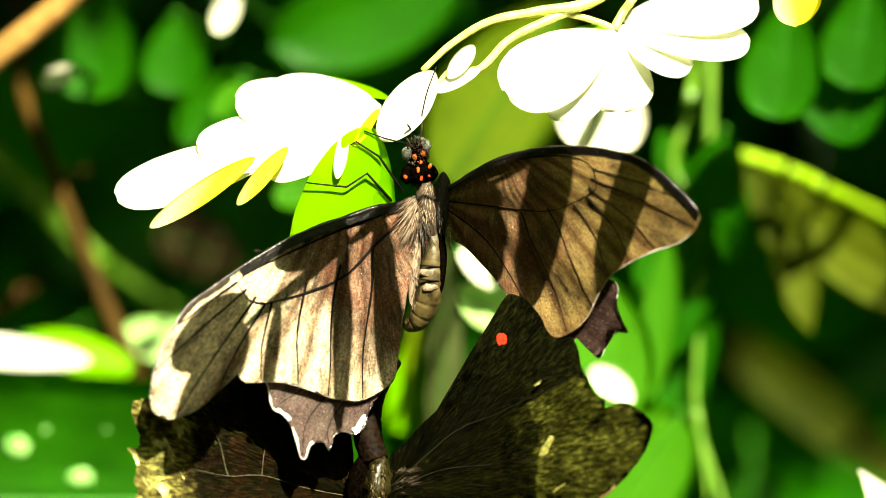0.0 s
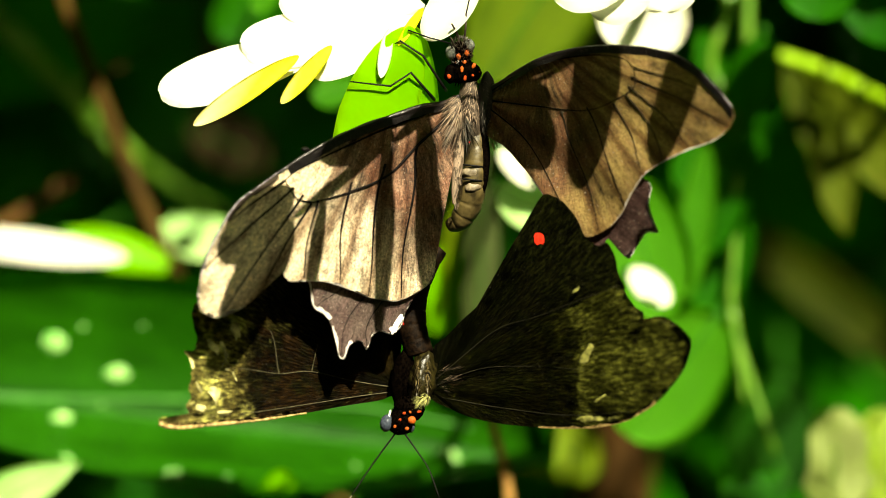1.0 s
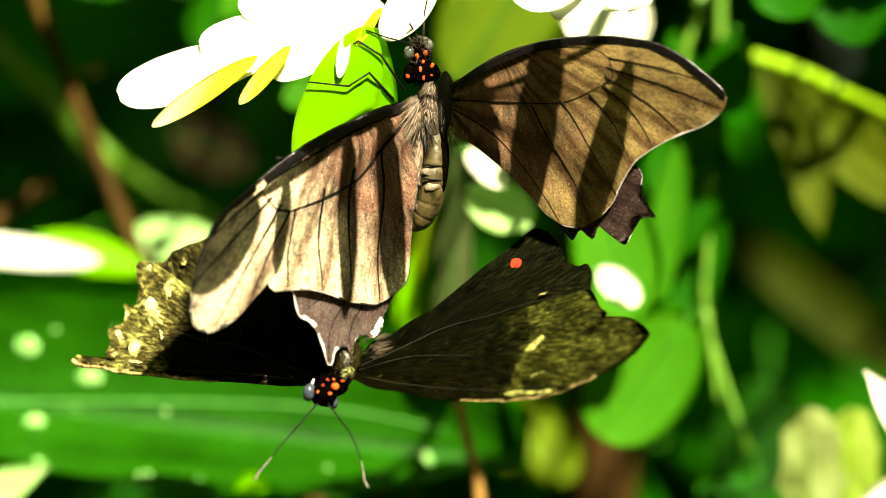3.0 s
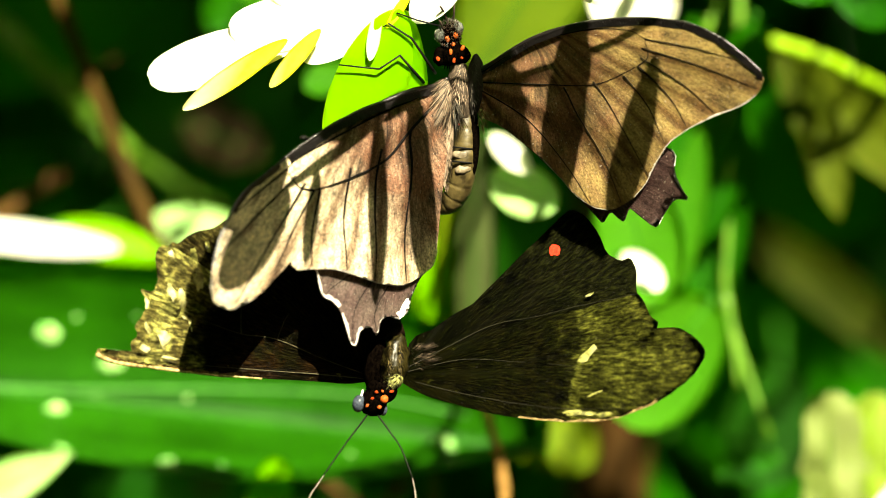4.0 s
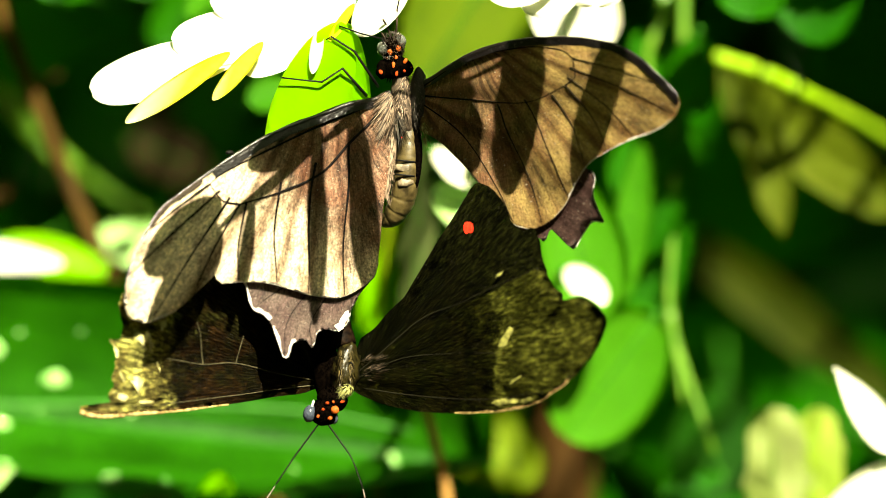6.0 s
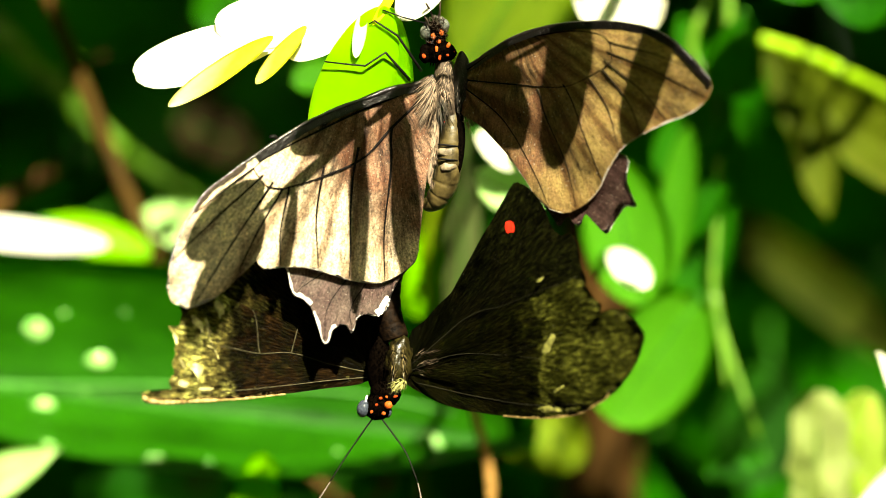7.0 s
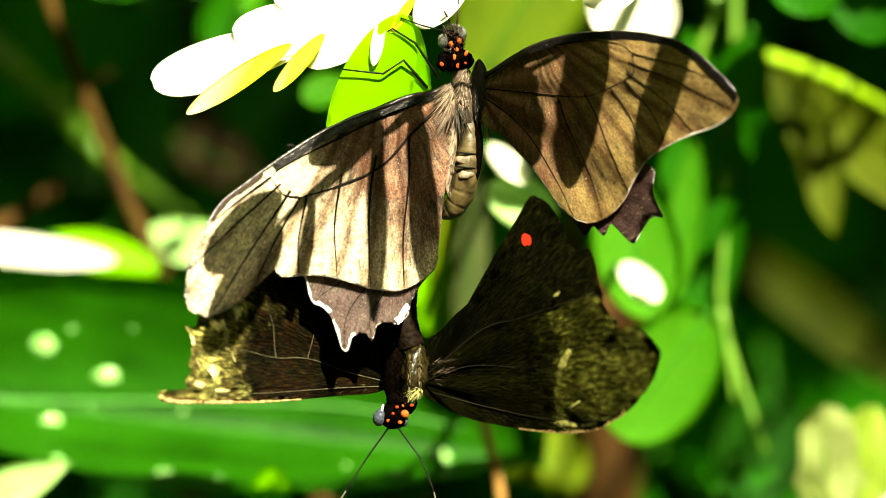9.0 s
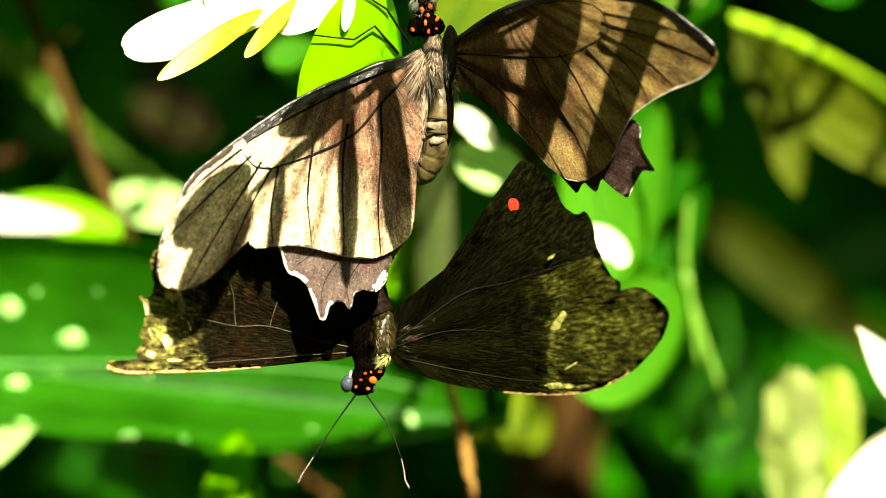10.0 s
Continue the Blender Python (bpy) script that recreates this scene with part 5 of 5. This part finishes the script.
fringe(WINGS["ll"][1][0], LL_FORE, 3, 9, -1, -0.1, 1.2, 9.0, "straw-coloured leading edge", M_STRAW, uneven=0.4)
part("leading_edge", vein_line(LL_FORE[3:9], -1, 0.25, 9.0, 0.16, 0.42, wobble=0.5), M_STRAW, WINGS["ll"][1][0], "straw-coloured leading edge rolled at the tip")
fringe(WINGS["lr"][1][0], LR_FORE, 19, 24, 1, -0.1, 0.5, 8.0, "straw-coloured leading edge", M_STRAW)
worn(red, [((22.6, 26.6), 1.15, 0.95, 70)], 1, 6.0, M_RED, "round red spot", 0.85, "red_spot", 0.3)
part("thorax", ball(bmesh.new(), mm3((1.6, -1.0, -2.2)), (0.0024, 0.0030, 0.0052), (0, 8, 0), seg=28, rings=18, rough=0.0009), M_AMBER, lower, "glossy dark amber thorax")
part("thorax_side", ball(bmesh.new(), mm3((-1.7, 0.2, -2.2)), (0.0021, 0.0026, 0.0050), (0, 6, 0), rough=0.0005), M_BLACKFUR, lower, "black side of the thorax at the wing root")
part("thorax_hair", tufts(bmesh.new(), mm3((0.6, -1.0, -2.6)), (0.0026, 0.0031, 0.0052), 220, 0.0010, (0, -0.2, -0.6), 5), M_BLACKFUR, lower, "short black hair on the thorax")
for x, sd in ((0.9, 51), (2.7, 52)):
    part("golden_streak", tufts(bmesh.new(), mm3((x, -3.1, -2.2)), (0.0005, 0.0010, 0.0034), 110, 0.0011, (0.1, -0.15, -0.8), sd), M_BELLY, lower, "thin golden hairs along the thorax")
part("golden_hair", tufts(bmesh.new(), mm3((1.9, -3.4, -5.6)), (0.0013, 0.0010, 0.0009), 150, 0.0014, (-0.5, -0.2, -0.5), 6), M_RIMHAIR, lower, "golden green hairs on the thorax")
part("abdomen", segmented([(1.2, 0.0, 2.0), (-0.2, 0.6, 7.0), (0.0, 1.6, 12.5), (2.0, 2.8, 17.4), (4.8, 3.4, 20.6)], [2.5, 2.6, 2.5, 2.2, 1.2], 8), M_DARKBELLY, lower, "dark ringed abdomen")
part("collar", tufts(ball(bmesh.new(), mm3((-0.6, -2.2, -7.4)), (0.0028, 0.0027, 0.0021), (0, 14, 0), rough=0.0004), mm3((-0.6, -2.2, -7.4)), (0.0027, 0.0027, 0.0020), 180, 0.0008, (0, -0.3, 0.3), 26), M_BLACKFUR, lower, "black furry collar")
hd = part("head", tufts(ball(bmesh.new(), mm3((-2.0, -3.0, -9.7)), (0.0024, 0.0025, 0.0024), (0, 14, 0), rough=0.0004), mm3((-2.0, -3.0, -9.7)), (0.0023, 0.0024, 0.0023), 240, 0.0008, (0, -0.3, 0.2), 16), M_BLACKFUR, lower, "black head with orange red spots")
part("eye", ball(bmesh.new(), mm3((-4.5, -3.9, -10.0)), (0.0012, 0.0016, 0.0016), (0, 15, 0)), M_PALEEYE, hd, "shiny blue-grey eye")
part("eye", ball(bmesh.new(), mm3((-0.3, -1.4, -10.6)), (0.0008, 0.0013, 0.0012)), M_PALEEYE, hd, "shiny blue-grey eye")
part("cheek", ball(bmesh.new(), mm3((-4.0, -4.4, -8.6)), (0.0003, 0.0005, 0.0009), (0, 12, 0), seg=14, rings=8, rough=0.0003), M_FRINGE, hd, "white cheek stripe")
spots(hd, [((-1.4, -5.2, -8.2), 0.6), ((-1.9, -5.5, -9.2), 0.62), ((1.2, -4.4, -7.9), 0.55)], M_REDORANGE)
spots(hd, [((-0.1, -5.2, -9.2), 0.55), ((-2.9, -5.3, -10.6), 0.55), ((-1.1, -5.4, -10.8), 0.5), ((-0.3, -5.0, -8.0), 0.35)], M_ORANGE)
spots(lower, [((-1.9, -1.2, 7.4), 0.9)], M_RED)
for pts, club in ((((-2.8, -3.5, -11.6), (-5.2, -3.6, -14.9), (-7.4, -4.0, -18.0), (-10.4, -4.6, -22.6)), ((-10.5, -4.6, -22.8), (-11.6, -4.8, -24.5), (-12.6, -5.0, -26.0), (-13.2, -5.0, -27.4))),
                  (((-1.3, -3.5, -11.8), (1.0, -3.6, -15.0), (3.0, -4.0, -18.0), (4.9, -4.6, -23.0)), ((4.95, -4.6, -23.2), (5.4, -4.8, -25.4), (5.6, -5.0, -26.9), (6.3, -5.0, -28.4)))):
    an = part("antenna", tube(bmesh.new(), [mm3(p) for p in pts], 0.00016, 0.00012, 6, 6), M_LEG, lower, "thin black antenna with a pale club")
    part("club", tube(bmesh.new(), [mm3(p) for p in club], 0.00011, 0.00021, 8, 5), M_CLUB, an, "pale club")
for c, n, ln, sd in (((6.0, -6.0, -1.1), 60, (0.9, -0.2, 0.1), 41), ((6.2, -6.0, -3.1), 60, (0.9, -0.2, 0.1), 42)):
    part("scale_tuft", tufts(bmesh.new(), mm3(c), (0.0016, 0.0008, 0.0010), n, 0.0016, ln, sd), M_FUR, lower, "pale pinkish hairs at the wing root")


# ---- what moves ----
def motions():
    """Wings beat slowly about their hinges; the lower butterfly sways and nods towards the eye (rotation vectors in degrees)."""
    beats = {"ur": [
        (0, 2.3, -3.9, 3.3), (0.5, -1.8, -3.4, 2.8), (1, -2.7, -0.6, 0.5), (1.5, -0.4, -2.9, -1.5),
        (2, 2.3, -6.5, 3.8), (2.2, -2.7, -1.2, 10.9), (2.5, 5.3, -6.7, 16.0), (3, 3.5, -8.5, 12.4),
        (3.2, 2.3, -6.6, 15.0), (4.3, -0.1, -7.5, 13.9), (4.5, -1.6, -1.9, 4.5), (5, -0.6, -1.5, 5.4),
        (5.2, 5.1, -6.2, 5.0), (6.3, -3.1, -1.4, 4.7), (6.5, -1.2, -2.9, 3.4), (7, -3.7, -1.0, 1.7),
        (7.5, -0.1, -4.7, 2.0), (8, 0.7, -4.2, 1.6), (8.5, -0.1, -5.7, 4.3), (9, 0.3, -2.8, 3.4),
        (9.5, 2.1, -5.6, 5.0), (10, 6.5, -10.5, 5.1)],
        "ul": [
        (0, -6.6, -3.0, -3.3), (0.5, -4.4, -1.8, -1.1), (1, -3.3, -0.8, 0.6), (1.5, -12.0, -5.3, -7.2),
        (2, -3.7, -6.1, -0.3), (2.2, -4.0, -5.6, 7.0), (2.5, -2.3, -5.0, 9.5), (3, -3.9, -5.1, 7.2),
        (3.2, -6.2, -5.1, 4.3), (4.3, -3.9, -3.6, 3.5), (4.5, -2.8, -1.6, -1.7), (5, -4.7, -3.8, -1.8),
        (5.2, -5.5, -4.8, -1.7), (6.3, -7.9, -5.6, -8.5), (6.5, -8.0, -5.5, -7.3), (7, -5.4, -4.6, -6.1),
        (7.5, -5.9, -5.2, -7.4), (8, -6.6, -5.5, -4.8), (8.5, -6.2, -5.4, -7.7), (9, -5.8, -5.3, -8.1),
        (9.5, -5.4, -5.9, -9.9), (10, -6.7, -7.5, -11.4)],
        "lr": [
        (0, -3.3, 1.7, 1.0), (0.5, -2.1, 1.4, 5.9), (1, 0.3, -0.7, -0.7), (1.5, -2.3, 5.1, -5.3),
        (2, -9.0, 14.5, 3.7), (2.2, -14.4, 20.1, 9.1), (2.5, -15.5, 18.6, 11.8), (3, -10.9, 17.2, 10.4),
        (3.2, -10.8, 15.1, 15.7), (4.3, -11.9, 12.2, 14.7), (4.5, -0.4, 1.6, 7.1), (5, -11.8, 3.0, 4.9),
        (5.2, -22.2, 9.1, 5.8), (6.3, -1.0, 2.9, -7.1), (6.5, -1.2, 4.3, -7.5), (7, 0.8, 2.3, -8.0),
        (7.5, -3.3, -3.9, -5.6), (8, -4.5, -1.8, -9.1), (8.5, 2.8, -5.6, 0.8), (9, 3.7, 2.5, -8.8),
        (9.5, 1.1, 5.0, -6.4), (10, 0.2, 3.1, 4.6)],
        "ll": [
        (0, -6.2, -6.4, -2.3), (0.5, 3.2, -1.5, 0.2), (1, 0.5, -0.6, 0.7), (1.5, 12.1, 4.4, 2.5),
        (1.8, 15.0, 7.0, 3.0), (2, 4.1, 15.2, -63.8), (2.2, -1.8, 23.6, -57.3), (2.5, 2.3, 23.9, -55.5), (3, 2.2, 19.7, -58.5),
        (3.2, 9.0, 20.0, -56.9), (4.3, 11.7, 9.7, -1.2), (4.5, 3.7, 2.1, -1.8), (5, 5.8, -3.1, 0.5),
        (5.2, 18.4, 8.7, -2.4), (6.3, 5.2, 2.1, 2.5), (6.5, 6.0, 4.6, 3.0), (7, -0.7, 2.4, 3.8),
        (7.5, 0.8, -3.6, 2.6), (8, 2.6, -1.2, 5.5), (8.5, -2.4, -3.6, -0.7), (9, -2.6, 2.8, 3.2),
        (9.5, 0.3, 5.2, 0.1), (10, 3.3, 5.5, -4.0)]}
    for key, rows in beats.items():
        for ob, side, tilt, hinge in WINGS[key]:
            walk(ob, [(t, hinge_pose(side, tilt, hinge, w)) for t, *w in rows])
    sway = [
        (0, 0.4, 0.4, 0.0, -8.0), (0.5, 0.8, 0.8, 0.1, -5.0), (1, 0.8, 1.4, -0.0, 0.0), (1.5, -1.9, 3.5, 0.8, -8.0),
        (2, -3.7, 3.3, -0.2, -20.0), (2.2, -6.7, 5.4, 0.8, -29.0), (2.5, -6.6, 5.1, 1.9, -31.0), (3, -5.1, 4.3, 0.9, -27.0),
        (3.2, -4.7, 3.7, 1.3, -25.0), (4.3, -1.5, 0.8, -0.1, -5.0), (4.5, -1.1, 0.8, 0.6, -3.0), (5, -1.9, 2.9, 0.5, -5.0),
        (5.2, -2.9, 2.7, 0.3, -8.0), (6.3, -0.7, 2.1, 0.1, -3.0), (6.5, -1.5, 2.1, -0.1, -3.0), (7, 0.7, 0.5, -1.0, 0.0),
        (7.5, 2.2, 0.4, -0.5, 0.0), (8, 1.3, 0.4, -0.3, 0.0), (8.5, 4.5, -0.6, -1.3, 0.0), (9, 0.4, 0.3, -0.8, 0.0),
        (9.5, -1.1, 0.6, -0.6, 0.0), (10, -0.1, 0.2, -0.4, 0.0)]
    o = (-9.4, -1.5, -19.3)
    walk(lower, [(t, Matrix.Translation(at((o[0] + x, o[1] + 20 * math.sin(radians(nod)), o[2] + z))) @ pose(0, 0, 0, 0, a, 0) @ pose(0, 0, 0, nod, 0, 0)) for t, x, z, a, nod in sway])


motions()
